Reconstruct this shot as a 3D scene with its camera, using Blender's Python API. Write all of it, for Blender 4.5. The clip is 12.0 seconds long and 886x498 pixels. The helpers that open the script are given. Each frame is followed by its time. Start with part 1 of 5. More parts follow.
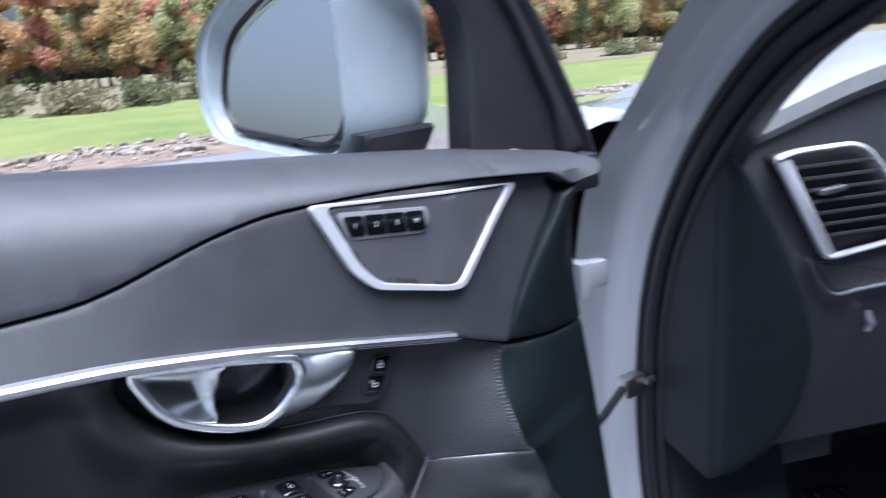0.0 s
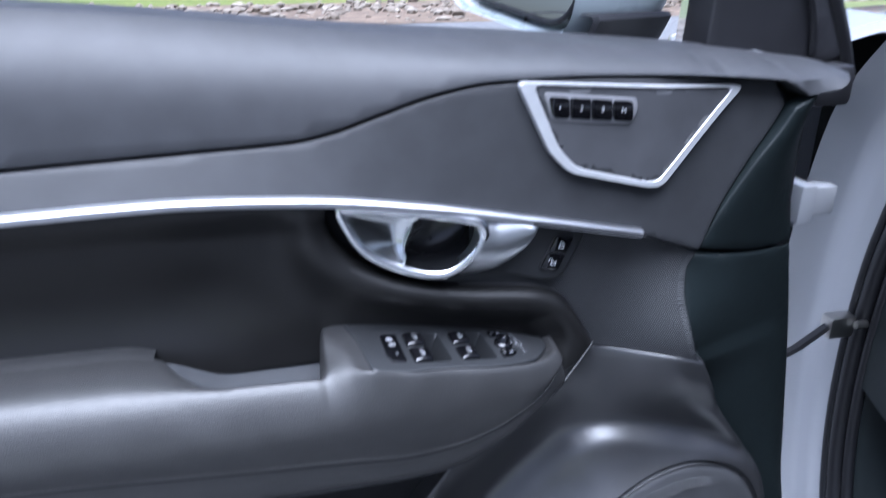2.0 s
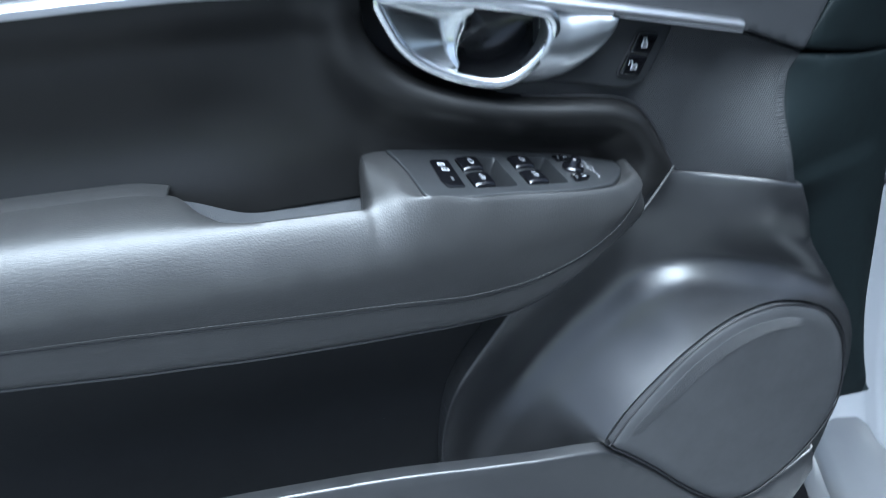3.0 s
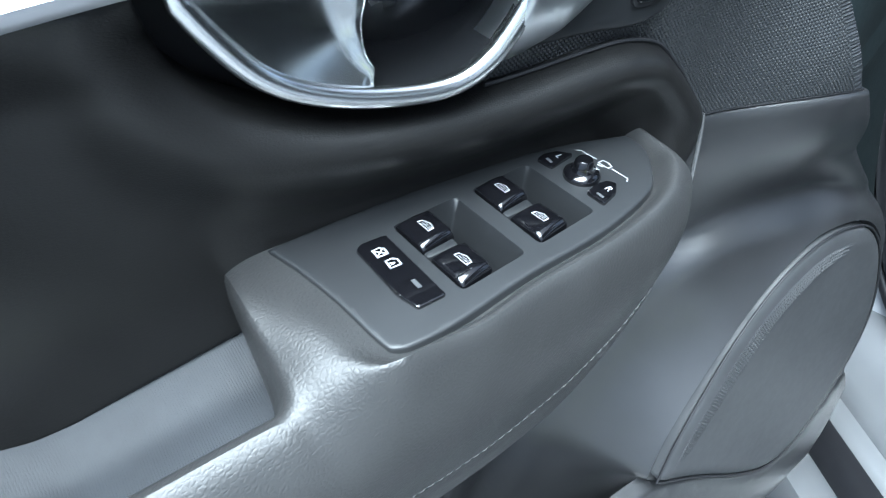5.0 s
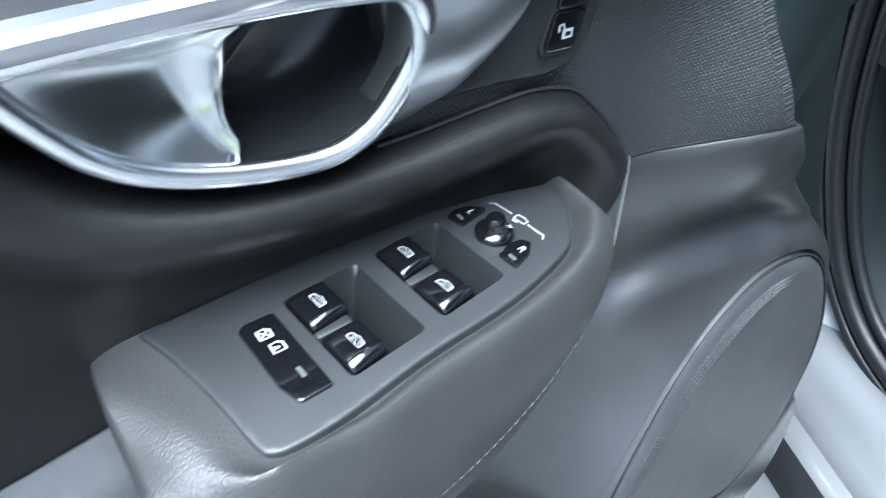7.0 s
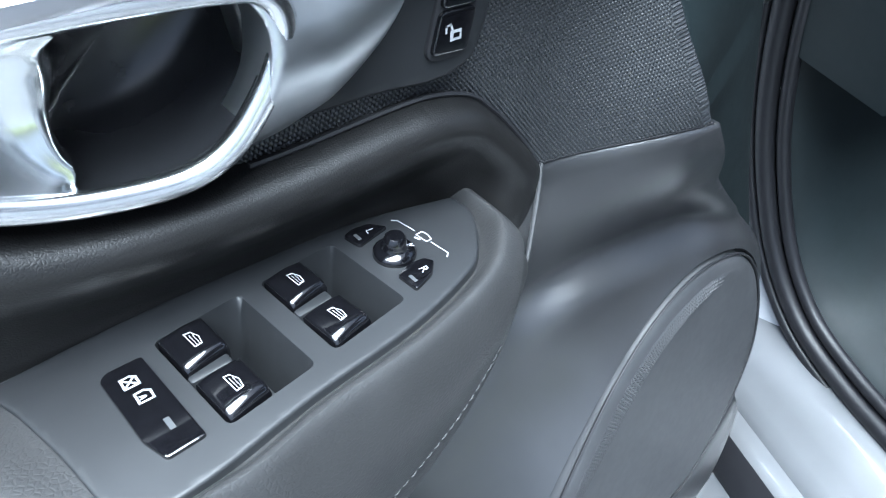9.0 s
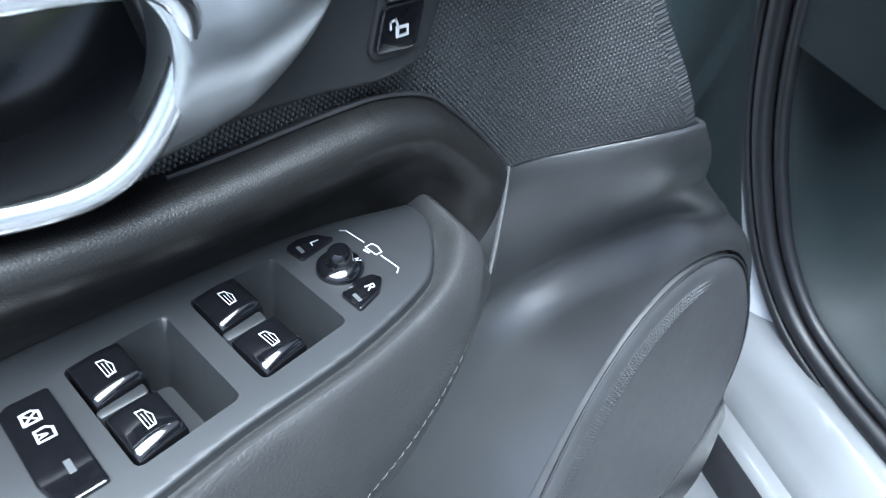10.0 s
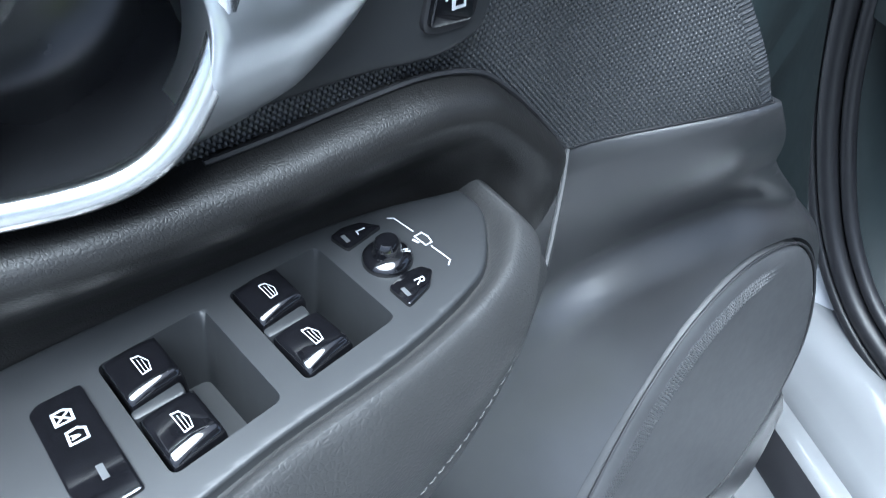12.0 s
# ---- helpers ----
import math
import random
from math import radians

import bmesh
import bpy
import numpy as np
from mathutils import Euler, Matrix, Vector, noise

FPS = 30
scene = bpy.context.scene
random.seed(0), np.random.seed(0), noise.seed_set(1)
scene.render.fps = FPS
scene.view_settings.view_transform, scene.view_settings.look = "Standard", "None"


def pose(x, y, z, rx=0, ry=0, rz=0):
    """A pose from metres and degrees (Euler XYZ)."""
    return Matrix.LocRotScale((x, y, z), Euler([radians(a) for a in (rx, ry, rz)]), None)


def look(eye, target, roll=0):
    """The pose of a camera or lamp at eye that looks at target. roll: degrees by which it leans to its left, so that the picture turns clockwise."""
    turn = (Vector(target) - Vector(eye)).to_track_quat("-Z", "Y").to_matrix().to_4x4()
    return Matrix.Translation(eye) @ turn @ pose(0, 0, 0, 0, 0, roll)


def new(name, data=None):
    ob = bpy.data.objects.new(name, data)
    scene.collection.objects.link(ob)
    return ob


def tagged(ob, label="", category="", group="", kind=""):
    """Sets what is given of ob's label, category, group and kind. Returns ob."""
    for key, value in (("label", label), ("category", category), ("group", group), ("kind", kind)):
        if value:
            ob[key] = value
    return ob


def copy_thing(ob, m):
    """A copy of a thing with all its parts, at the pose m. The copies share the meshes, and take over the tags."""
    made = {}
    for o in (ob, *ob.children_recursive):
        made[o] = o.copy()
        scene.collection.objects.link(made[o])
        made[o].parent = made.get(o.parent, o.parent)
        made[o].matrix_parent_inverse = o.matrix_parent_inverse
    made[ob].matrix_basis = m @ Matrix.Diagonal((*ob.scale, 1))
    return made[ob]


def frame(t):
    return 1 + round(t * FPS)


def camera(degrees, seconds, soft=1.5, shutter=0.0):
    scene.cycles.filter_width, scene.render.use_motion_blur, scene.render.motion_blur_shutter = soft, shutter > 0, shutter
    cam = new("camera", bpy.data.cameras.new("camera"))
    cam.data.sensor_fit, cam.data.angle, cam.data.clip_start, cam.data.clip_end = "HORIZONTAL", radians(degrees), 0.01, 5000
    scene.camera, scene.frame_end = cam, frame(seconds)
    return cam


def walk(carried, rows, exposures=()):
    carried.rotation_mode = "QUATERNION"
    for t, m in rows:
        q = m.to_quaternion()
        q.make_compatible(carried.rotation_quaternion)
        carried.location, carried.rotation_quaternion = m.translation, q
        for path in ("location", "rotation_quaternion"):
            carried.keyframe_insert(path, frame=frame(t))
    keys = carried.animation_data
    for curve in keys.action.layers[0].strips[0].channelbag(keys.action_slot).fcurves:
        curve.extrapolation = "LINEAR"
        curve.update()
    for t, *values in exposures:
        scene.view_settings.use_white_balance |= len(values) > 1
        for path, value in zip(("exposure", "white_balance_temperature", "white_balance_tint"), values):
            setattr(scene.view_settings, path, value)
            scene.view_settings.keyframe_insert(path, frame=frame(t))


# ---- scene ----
cam = camera(62.2, 12.0, 1.1, 0.8)
METRES, EYE, TILT, LEAN, TURN = 0.80, 1.32, -15.1, 4.2, -33.0
ROWS = [
    (0.0, 0.0, 0.0, 0.0, 0.0, 0.0, -0.0),
    (0.5, -0.026, 0.0557, 0.0031, 5.05, -1.86, -2.83),
    (1.0, 0.0102, 0.0346, 0.0034, 10.77, -4.79, -5.73),
    (1.5, 0.0444, -0.0143, 0.0148, 15.58, -7.71, -7.89),
    (2.0, 0.0503, -0.0279, -0.0012, 18.49, -10.49, -8.83),
    (2.5, 0.0261, -0.0009, -0.0681, 20.09, -14.77, -8.42),
    (2.7, 0.0073, 0.0175, -0.0985, 20.45, -16.88, -7.6),
    (4.3, -0.2162, 0.386, -0.0786, 5.46, -28.42, 1.75),
    (4.5, -0.2096, 0.4059, -0.0706, 3.96, -29.53, 2.62),
    (5.0, -0.2029, 0.4485, -0.077, 1.14, -30.28, 2.71),
    (5.5, -0.1943, 0.4713, -0.0745, 0.55, -30.89, 2.57),
    (6.0, -0.1826, 0.4829, -0.0734, 0.36, -31.1, 2.47),
    (6.5, -0.1753, 0.4869, -0.0649, -0.18, -31.0, 2.44),
    (7.0, -0.1591, 0.5021, -0.0603, -1.33, -30.66, 2.7),
    (7.5, -0.1411, 0.5179, -0.0636, -2.94, -30.42, 3.01),
    (7.7, -0.1382, 0.5195, -0.0712, -4.0, -29.6, 3.18),
    (9.3, -0.1233, 0.5344, -0.0737, -6.26, -30.33, 3.35),
    (9.5, -0.1216, 0.5363, -0.0731, -6.59, -30.49, 3.25),
    (10.0, -0.0928, 0.5709, -0.077, -5.34, -31.74, 3.08),
    (10.5, -0.092, 0.5855, -0.0861, -3.78, -32.91, 3.27),
    (11.0, -0.0947, 0.5974, -0.0883, -2.85, -33.67, 3.67),
    (11.5, -0.0985, 0.6038, -0.0891, -2.4, -34.04, 4.09),
    (12.0, -0.0982, 0.5992, -0.0848, -2.32, -33.47, 4.15),
]
walk(cam, [(t, pose(0, 0, EYE, TILT, LEAN, TURN) @ pose(METRES * x, METRES * y, METRES * z, 90 + pitch, roll, yaw)) for t, x, y, z, yaw, pitch, roll in ROWS],
     exposures=[(0.0, 2.58, 5400, 13), (1.5, 2.35, 5400, 22), (2.4, 2.6, 5200, 4), (4.6, 3.05, 5430, -3), (6.0, 3.24, 5440, -1), (12.0, 3.26, 5400, 1)])

GROUND = -0.08


# ---- world and light ----
world = bpy.data.worlds.new("sky")
scene.world = world
world.use_nodes = True
wn = world.node_tree
sky = wn.nodes.new("ShaderNodeTexSky")
sky.sky_type, sky.sun_disc = "NISHITA", False
sky.sun_elevation, sky.sun_rotation = radians(78), radians(208)
sky.air_density, sky.dust_density, sky.ozone_density = 0.7, 8.0, 1.0
wn.links.new(sky.outputs[0], wn.nodes["Background"].inputs[0])
wn.nodes["Background"].inputs[1].default_value = 0.042
sun = new("sun", bpy.data.lights.new("sun", "SUN"))
sun.data.energy, sun.data.angle, sun.data.color = 2.1, radians(60), (0.97, 0.98, 1.0)
sun.matrix_world = look((-1.4, -2.6, 14), (0, 0, 0))


# ---- materials ----
def mat(name, color, rough=0.5, metal=0.0, coat=0.0, spec=0.5, vary=0.12, scale=30.0, bump=None, depth=0.0004, ramp=None):
    """A principled material with mottled colour and roughness; bump: list of (kind, scale, strength)."""
    m = bpy.data.materials.new(name)
    m.use_nodes = True
    nt = m.node_tree
    b = nt.nodes["Principled BSDF"]
    b.inputs["Roughness"].default_value, b.inputs["Metallic"].default_value = rough, metal
    b.inputs["Coat Weight"].default_value, b.inputs["Specular IOR Level"].default_value = coat, spec
    tc = nt.nodes.new("ShaderNodeTexCoord")
    nz = nt.nodes.new("ShaderNodeTexNoise")
    nz.inputs["Scale"].default_value, nz.inputs["Detail"].default_value = scale, 5
    nt.links.new(tc.outputs["Object"], nz.inputs["Vector"])
    cr = nt.nodes.new("ShaderNodeValToRGB")
    lo, hi = ramp if ramp else ([c * (1 - vary) for c in color], [min(1, c * (1 + vary)) for c in color])
    cr.color_ramp.elements[0].position, cr.color_ramp.elements[1].position = 0.3, 0.7
    cr.color_ramp.elements[0].color, cr.color_ramp.elements[1].color = (*lo, 1), (*hi, 1)
    nt.links.new(nz.outputs["Fac"], cr.inputs["Fac"])
    nt.links.new(cr.outputs["Color"], b.inputs["Base Color"])
    mr = nt.nodes.new("ShaderNodeMapRange")
    mr.inputs["To Min"].default_value, mr.inputs["To Max"].default_value = rough * 0.88, min(1, rough * 1.12)
    n2 = nt.nodes.new("ShaderNodeTexNoise")
    n2.inputs["Scale"].default_value, n2.inputs["Detail"].default_value = scale * 4.3, 3
    nt.links.new(tc.outputs["Object"], n2.inputs["Vector"])
    nt.links.new(n2.outputs["Fac"], mr.inputs["Value"])
    nt.links.new(mr.outputs["Result"], b.inputs["Roughness"])
    last = None
    for kind, sc, strength in bump or ():
        if kind == "voronoi":
            tx = nt.nodes.new("ShaderNodeTexVoronoi")
            tx.feature = "DISTANCE_TO_EDGE"
            warp = nt.nodes.new("ShaderNodeTexNoise")
            warp.inputs["Scale"].default_value = sc * 0.4
            nt.links.new(tc.outputs["Object"], warp.inputs["Vector"])
            add = nt.nodes.new("ShaderNodeMix")
            add.data_type, add.blend_type = "RGBA", "LINEAR_LIGHT"
            add.inputs["Factor"].default_value = 0.35 / sc
            nt.links.new(tc.outputs["Object"], add.inputs["A"])
            nt.links.new(warp.outputs["Color"], add.inputs["B"])
            nt.links.new(add.outputs["Result"], tx.inputs["Vector"])
            tx.inputs["Scale"].default_value = sc
            sq = nt.nodes.new("ShaderNodeMapRange")
            sq.inputs["From Max"].default_value = 0.28
            sq.interpolation_type = "SMOOTHSTEP"
            nt.links.new(tx.outputs["Distance"], sq.inputs["Value"])
            out = sq.outputs["Result"]
        elif kind in "xyz":
            tx = nt.nodes.new("ShaderNodeTexWave")
            tx.bands_direction = kind.upper()
            tx.inputs["Scale"].default_value = sc
            nt.links.new(tc.outputs["Object"], tx.inputs["Vector"])
            out = tx.outputs["Fac"]
        else:
            tx = nt.nodes.new("ShaderNodeTexNoise")
            tx.inputs["Scale"].default_value, tx.inputs["Detail"].default_value = sc, 4
            nt.links.new(tc.outputs["Object"], tx.inputs["Vector"])
            out = tx.outputs["Fac"]
        bp = nt.nodes.new("ShaderNodeBump")
        bp.inputs["Strength"].default_value, bp.inputs["Distance"].default_value = strength, depth
        nt.links.new(out, bp.inputs["Height"])
        if last:
            nt.links.new(last.outputs["Normal"], bp.inputs["Normal"])
        last = bp
    if last:
        nt.links.new(last.outputs["Normal"], b.inputs["Normal"])
    return m


def leaf_mat(name, stops):
    """Foliage whose hue is picked tree by tree, with darker and lighter leaves."""
    m = bpy.data.materials.new(name)
    m.use_nodes = True
    nt = m.node_tree
    b = nt.nodes["Principled BSDF"]
    b.inputs["Roughness"].default_value = 0.75
    info, geo = nt.nodes.new("ShaderNodeObjectInfo"), nt.nodes.new("ShaderNodeNewGeometry")
    cr = nt.nodes.new("ShaderNodeValToRGB")
    cr.color_ramp.interpolation = "CONSTANT"
    while len(cr.color_ramp.elements) < len(stops):
        cr.color_ramp.elements.new(0.5)
    for k, c in enumerate(stops):
        cr.color_ramp.elements[k].position, cr.color_ramp.elements[k].color = k / len(stops), (*c, 1)
    nt.links.new(info.outputs["Random"], cr.inputs["Fac"])
    mr = nt.nodes.new("ShaderNodeMapRange")
    mr.inputs["To Min"].default_value, mr.inputs["To Max"].default_value = 0.92, 1.15
    nt.links.new(geo.outputs["Random Per Island"], mr.inputs["Value"])
    mx = nt.nodes.new("ShaderNodeMix")
    mx.data_type, mx.blend_type = "RGBA", "MULTIPLY"
    mx.inputs["Factor"].default_value = 1.0
    nt.links.new(cr.outputs["Color"], mx.inputs["A"])
    nt.links.new(mr.outputs["Result"], mx.inputs["B"])
    nt.links.new(mx.outputs["Result"], b.inputs["Base Color"])
    tl, both = nt.nodes.new("ShaderNodeBsdfTranslucent"), nt.nodes.new("ShaderNodeMixShader")
    nt.links.new(mx.outputs["Result"], tl.inputs["Color"])
    nt.links.new(b.outputs[0], both.inputs[1])
    nt.links.new(tl.outputs[0], both.inputs[2])
    nt.links.new(both.outputs[0], nt.nodes["Material Output"].inputs["Surface"])
    return m


GRAIN = [("voronoi", 640, 0.30), ("noise", 320, 0.35), ("noise", 2200, 0.12)]
SOFT = mat("soft_plastic", (0.035, 0.036, 0.040), 0.50, spec=0.38, bump=[("voronoi", 900, 0.22)], depth=0.0002)
MID = mat("grained_plastic", (0.034, 0.035, 0.038), 0.48, spec=0.36, bump=[("voronoi", 1200, 0.2), ("noise", 5000, 0.1)], depth=0.0002)
PAD = mat("black_leather", (0.0090, 0.0088, 0.0088), 0.42, spec=0.42, bump=GRAIN, depth=0.00016)
ARM = mat("grey_leather", (0.0265, 0.0265, 0.0270), 0.47, spec=0.62, bump=[("voronoi", 420, 0.40), ("noise", 300, 0.35), ("noise", 2200, 0.12)], depth=0.0002)
KNURL = mat("knurled_plastic", (0.026, 0.027, 0.029), 0.36)
HARD = mat("hard_plastic", (0.024, 0.0243, 0.026), 0.31, spec=1.0, bump=[("noise", 2600, 0.35)], depth=0.0003)
EDGE = mat("edge_plastic", (0.007, 0.011, 0.012), 0.55, spec=0.28, bump=[("noise", 2600, 0.3)], depth=0.0003)
LOWER = mat("lower_plastic", (0.012, 0.0125, 0.014), 0.50, spec=0.35, bump=[("noise", 2600, 0.3)], depth=0.0003)
DARK = mat("dark_void_plastic", (0.012, 0.012, 0.014), 0.6)
PLATE = mat("switch_plate_plastic", (0.0165, 0.0175, 0.0192), 0.46, spec=0.55, bump=[("noise", 3500, 0.15)], depth=0.0002)
GLOSS = mat("piano_black", (0.004, 0.004, 0.005), 0.07, coat=0.6, vary=0.3, scale=400)
ICON = mat("white_print", (0.42, 0.43, 0.45), 0.5)
DIMICON = mat("dim_print", (0.06, 0.062, 0.066), 0.5)
CHROME = mat("satin_chrome", (0.78, 0.80, 0.80), 0.22, metal=1.0, vary=0.03)
RIM = mat("bright_chrome", (0.88, 0.89, 0.90), 0.24, metal=1.0, vary=0.03)
STRIP = mat("brushed_aluminium", (0.58, 0.59, 0.62), 0.36, metal=1.0, vary=0.02, scale=14)
SILVER = mat("silver_satin_paint", (0.62, 0.63, 0.65), 0.34, metal=0.55, vary=0.04, scale=90)
GRILLE = mat("grille_plastic", (0.044, 0.045, 0.048), 0.55)
LINER = mat("ribbed_grey_liner", (0.023, 0.0255, 0.030), 0.6, bump=[("x", 230, 0.6)], depth=0.0003)
THREAD = mat("grey_thread", (0.10, 0.10, 0.10), 0.7)
PIPING = mat("grey_piping", (0.022, 0.0225, 0.024), 0.62)
# the white body paint again, darkened to put the sill's shade into its colour
SILL_PAINT = mat("shaded_sill_paint", (0.112, 0.115, 0.12), 0.30, coat=0.4, vary=0.10, scale=9)
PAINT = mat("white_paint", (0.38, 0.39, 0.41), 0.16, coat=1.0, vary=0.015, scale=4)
RUBBER = mat("seal_rubber", (0.012, 0.012, 0.014), 0.42, spec=0.4, scale=60)
FRAMEB = mat("frame_plastic", (0.020, 0.020, 0.023), 0.42, bump=[("noise", 1800, 0.2)], depth=0.0002)
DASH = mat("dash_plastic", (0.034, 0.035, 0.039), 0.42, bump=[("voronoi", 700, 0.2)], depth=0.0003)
# lighter than the dash plastic: the light through the windscreen is in this colour
LIT_DASHTOP = mat("dash_top", (0.13, 0.135, 0.135), 0.5, bump=[("voronoi", 500, 0.2)], depth=0.0003)
CARPET = mat("carpet", (0.016, 0.016, 0.018), 0.95, bump=[("noise", 900, 0.8)], depth=0.003)
MIRROR = mat("mirror_glass", (0.80, 0.79, 0.67), 0.02, metal=1.0, vary=0.0)
METAL = mat("zinc_metal", (0.45, 0.44, 0.42), 0.35, metal=1.0)
ASPHALT = mat("asphalt", (0.11, 0.112, 0.118), 0.8, vary=0.35, scale=14, bump=[("noise", 120, 0.6), ("noise", 500, 0.4)], depth=0.006)
GRASS = mat("grass", (0.10, 0.17, 0.03), 0.9, ramp=((0.062, 0.092, 0.014), (0.125, 0.138, 0.028)), scale=0.35, bump=[("noise", 9, 0.8)], depth=0.08)
HAY = mat("dry_field", (0.24, 0.20, 0.10), 0.95, ramp=((0.075, 0.064, 0.034), (0.14, 0.115, 0.065)), scale=0.2, bump=[("noise", 5, 0.8)], depth=0.1)
SOIL = mat("soil", (0.12, 0.088, 0.064), 0.95, vary=0.4, scale=3, bump=[("noise", 14, 1.0)], depth=0.04)
STONE = mat("rubble_stone", (0.36, 0.31, 0.28), 0.85, ramp=((0.10, 0.078, 0.058), (0.25, 0.22, 0.185)), scale=1.6, bump=[("noise", 25, 0.8)], depth=0.02)
BARK = mat("bark", (0.07, 0.055, 0.045), 0.9, vary=0.4, scale=5, bump=[("noise", 12, 1.0)], depth=0.03)
LEAVES = leaf_mat("autumn_leaves", [(0.40, 0.36, 0.16), (0.46, 0.31, 0.15), (0.27, 0.29, 0.14), (0.38, 0.36, 0.18), (0.42, 0.22, 0.14),
                                   (0.32, 0.33, 0.16), (0.46, 0.35, 0.17), (0.24, 0.27, 0.14)])
SHRUB = leaf_mat("shrub_leaves", [(0.12, 0.13, 0.06), (0.145, 0.14, 0.07), (0.17, 0.15, 0.08)])


# ---- building tools ----
from mathutils.geometry import delaunay_2d_cdt


def spl(pts, n=8):
    """Points of a smooth open curve through pts, n steps a span."""
    p = np.array(pts, float)
    p = np.vstack([2 * p[0] - p[1], p, 2 * p[-1] - p[-2]])
    out = []
    for a, b, c, d in zip(p[:-3], p[1:-2], p[2:-1], p[3:]):
        for t in np.arange(n) / n:
            out.append(0.5 * (2 * b + (c - a) * t + (2 * a - 5 * b + 4 * c - d) * t * t + (3 * b - a - 3 * c + d) * t ** 3))
    out.append(p[-2])
    return np.array(out)


def fn(pts):
    """A gliding function through (x, value) pairs."""
    p = np.array(pts, float)
    x, y = p[:, 0], p[:, 1]
    h, d = np.diff(x), np.diff(y) / np.diff(x)
    m = np.concatenate([[d[0]], np.where(d[:-1] * d[1:] > 0, 2 * d[:-1] * d[1:] / (d[:-1] + d[1:] + 1e-12), 0), [d[-1]]])

    def f(q):
        q = np.clip(np.asarray(q, float), x[0], x[-1])
        k = np.clip(np.searchsorted(x, q) - 1, 0, len(h) - 1)
        t = (q - x[k]) / h[k]
        return (y[k] * (1 + 2 * t) * (1 - t) ** 2 + h[k] * m[k] * t * (1 - t) ** 2 + y[k + 1] * t * t * (3 - 2 * t) + h[k] * m[k + 1] * t * t * (t - 1))
    return f


def ss(a, b, x):
    t = np.clip((np.asarray(x, float) - a) / (b - a), 0, 1)
    return t * t * (3 - 2 * t)


def dense(loop, step, closed=True):
    q = np.array(loop, float)
    if closed:
        q = np.vstack([q, q[:1]])
    out = []
    for a, b in zip(q[:-1], q[1:]):
        n = max(1, int(np.ceil(np.linalg.norm(b - a) / step)))
        out += [a + (b - a) * k / n for k in range(n)]
    if not closed:
        out.append(q[-1])
    return np.array(out)


def rounded(loop, radius, n=4):
    """A closed polygon with its corners rounded."""
    q = np.array(loop, float)
    out = []
    for k in range(len(q)):
        a, b, c = q[k - 1], q[k], q[(k + 1) % len(q)]
        ra = min(radius, 0.45 * np.linalg.norm(a - b), 0.45 * np.linalg.norm(c - b))
        s, e = b + (a - b) / np.linalg.norm(a - b) * ra, b + (c - b) / np.linalg.norm(c - b) * ra
        out += [(1 - t) ** 2 * s + 2 * t * (1 - t) * b + t * t * e for t in np.linspace(0, 1, n + 1)]
    return np.array(out)


def gap(p, line, closed=True):
    """Distance of points p from a polyline."""
    q = np.array(line, float)
    if closed:
        q = np.vstack([q, q[:1]])
    best = np.full(len(p), 1e9)
    for a, b in zip(q[:-1], q[1:]):
        d = b - a
        t = np.clip((p - a) @ d / max(d @ d, 1e-12), 0, 1)
        best = np.minimum(best, np.hypot(*(p - a - t[:, None] * d).T))
    return best


def inside(p, loop):
    q, r = np.array(loop), np.zeros(len(p), bool)
    for a, b in zip(q, np.roll(q, -1, 0)):
        c = ((a[1] > p[:, 1]) != (b[1] > p[:, 1])) & (p[:, 0] < (b[0] - a[0]) * (p[:, 1] - a[1]) / (b[1] - a[1] + 1e-15) + a[0])
        r ^= c
    return r


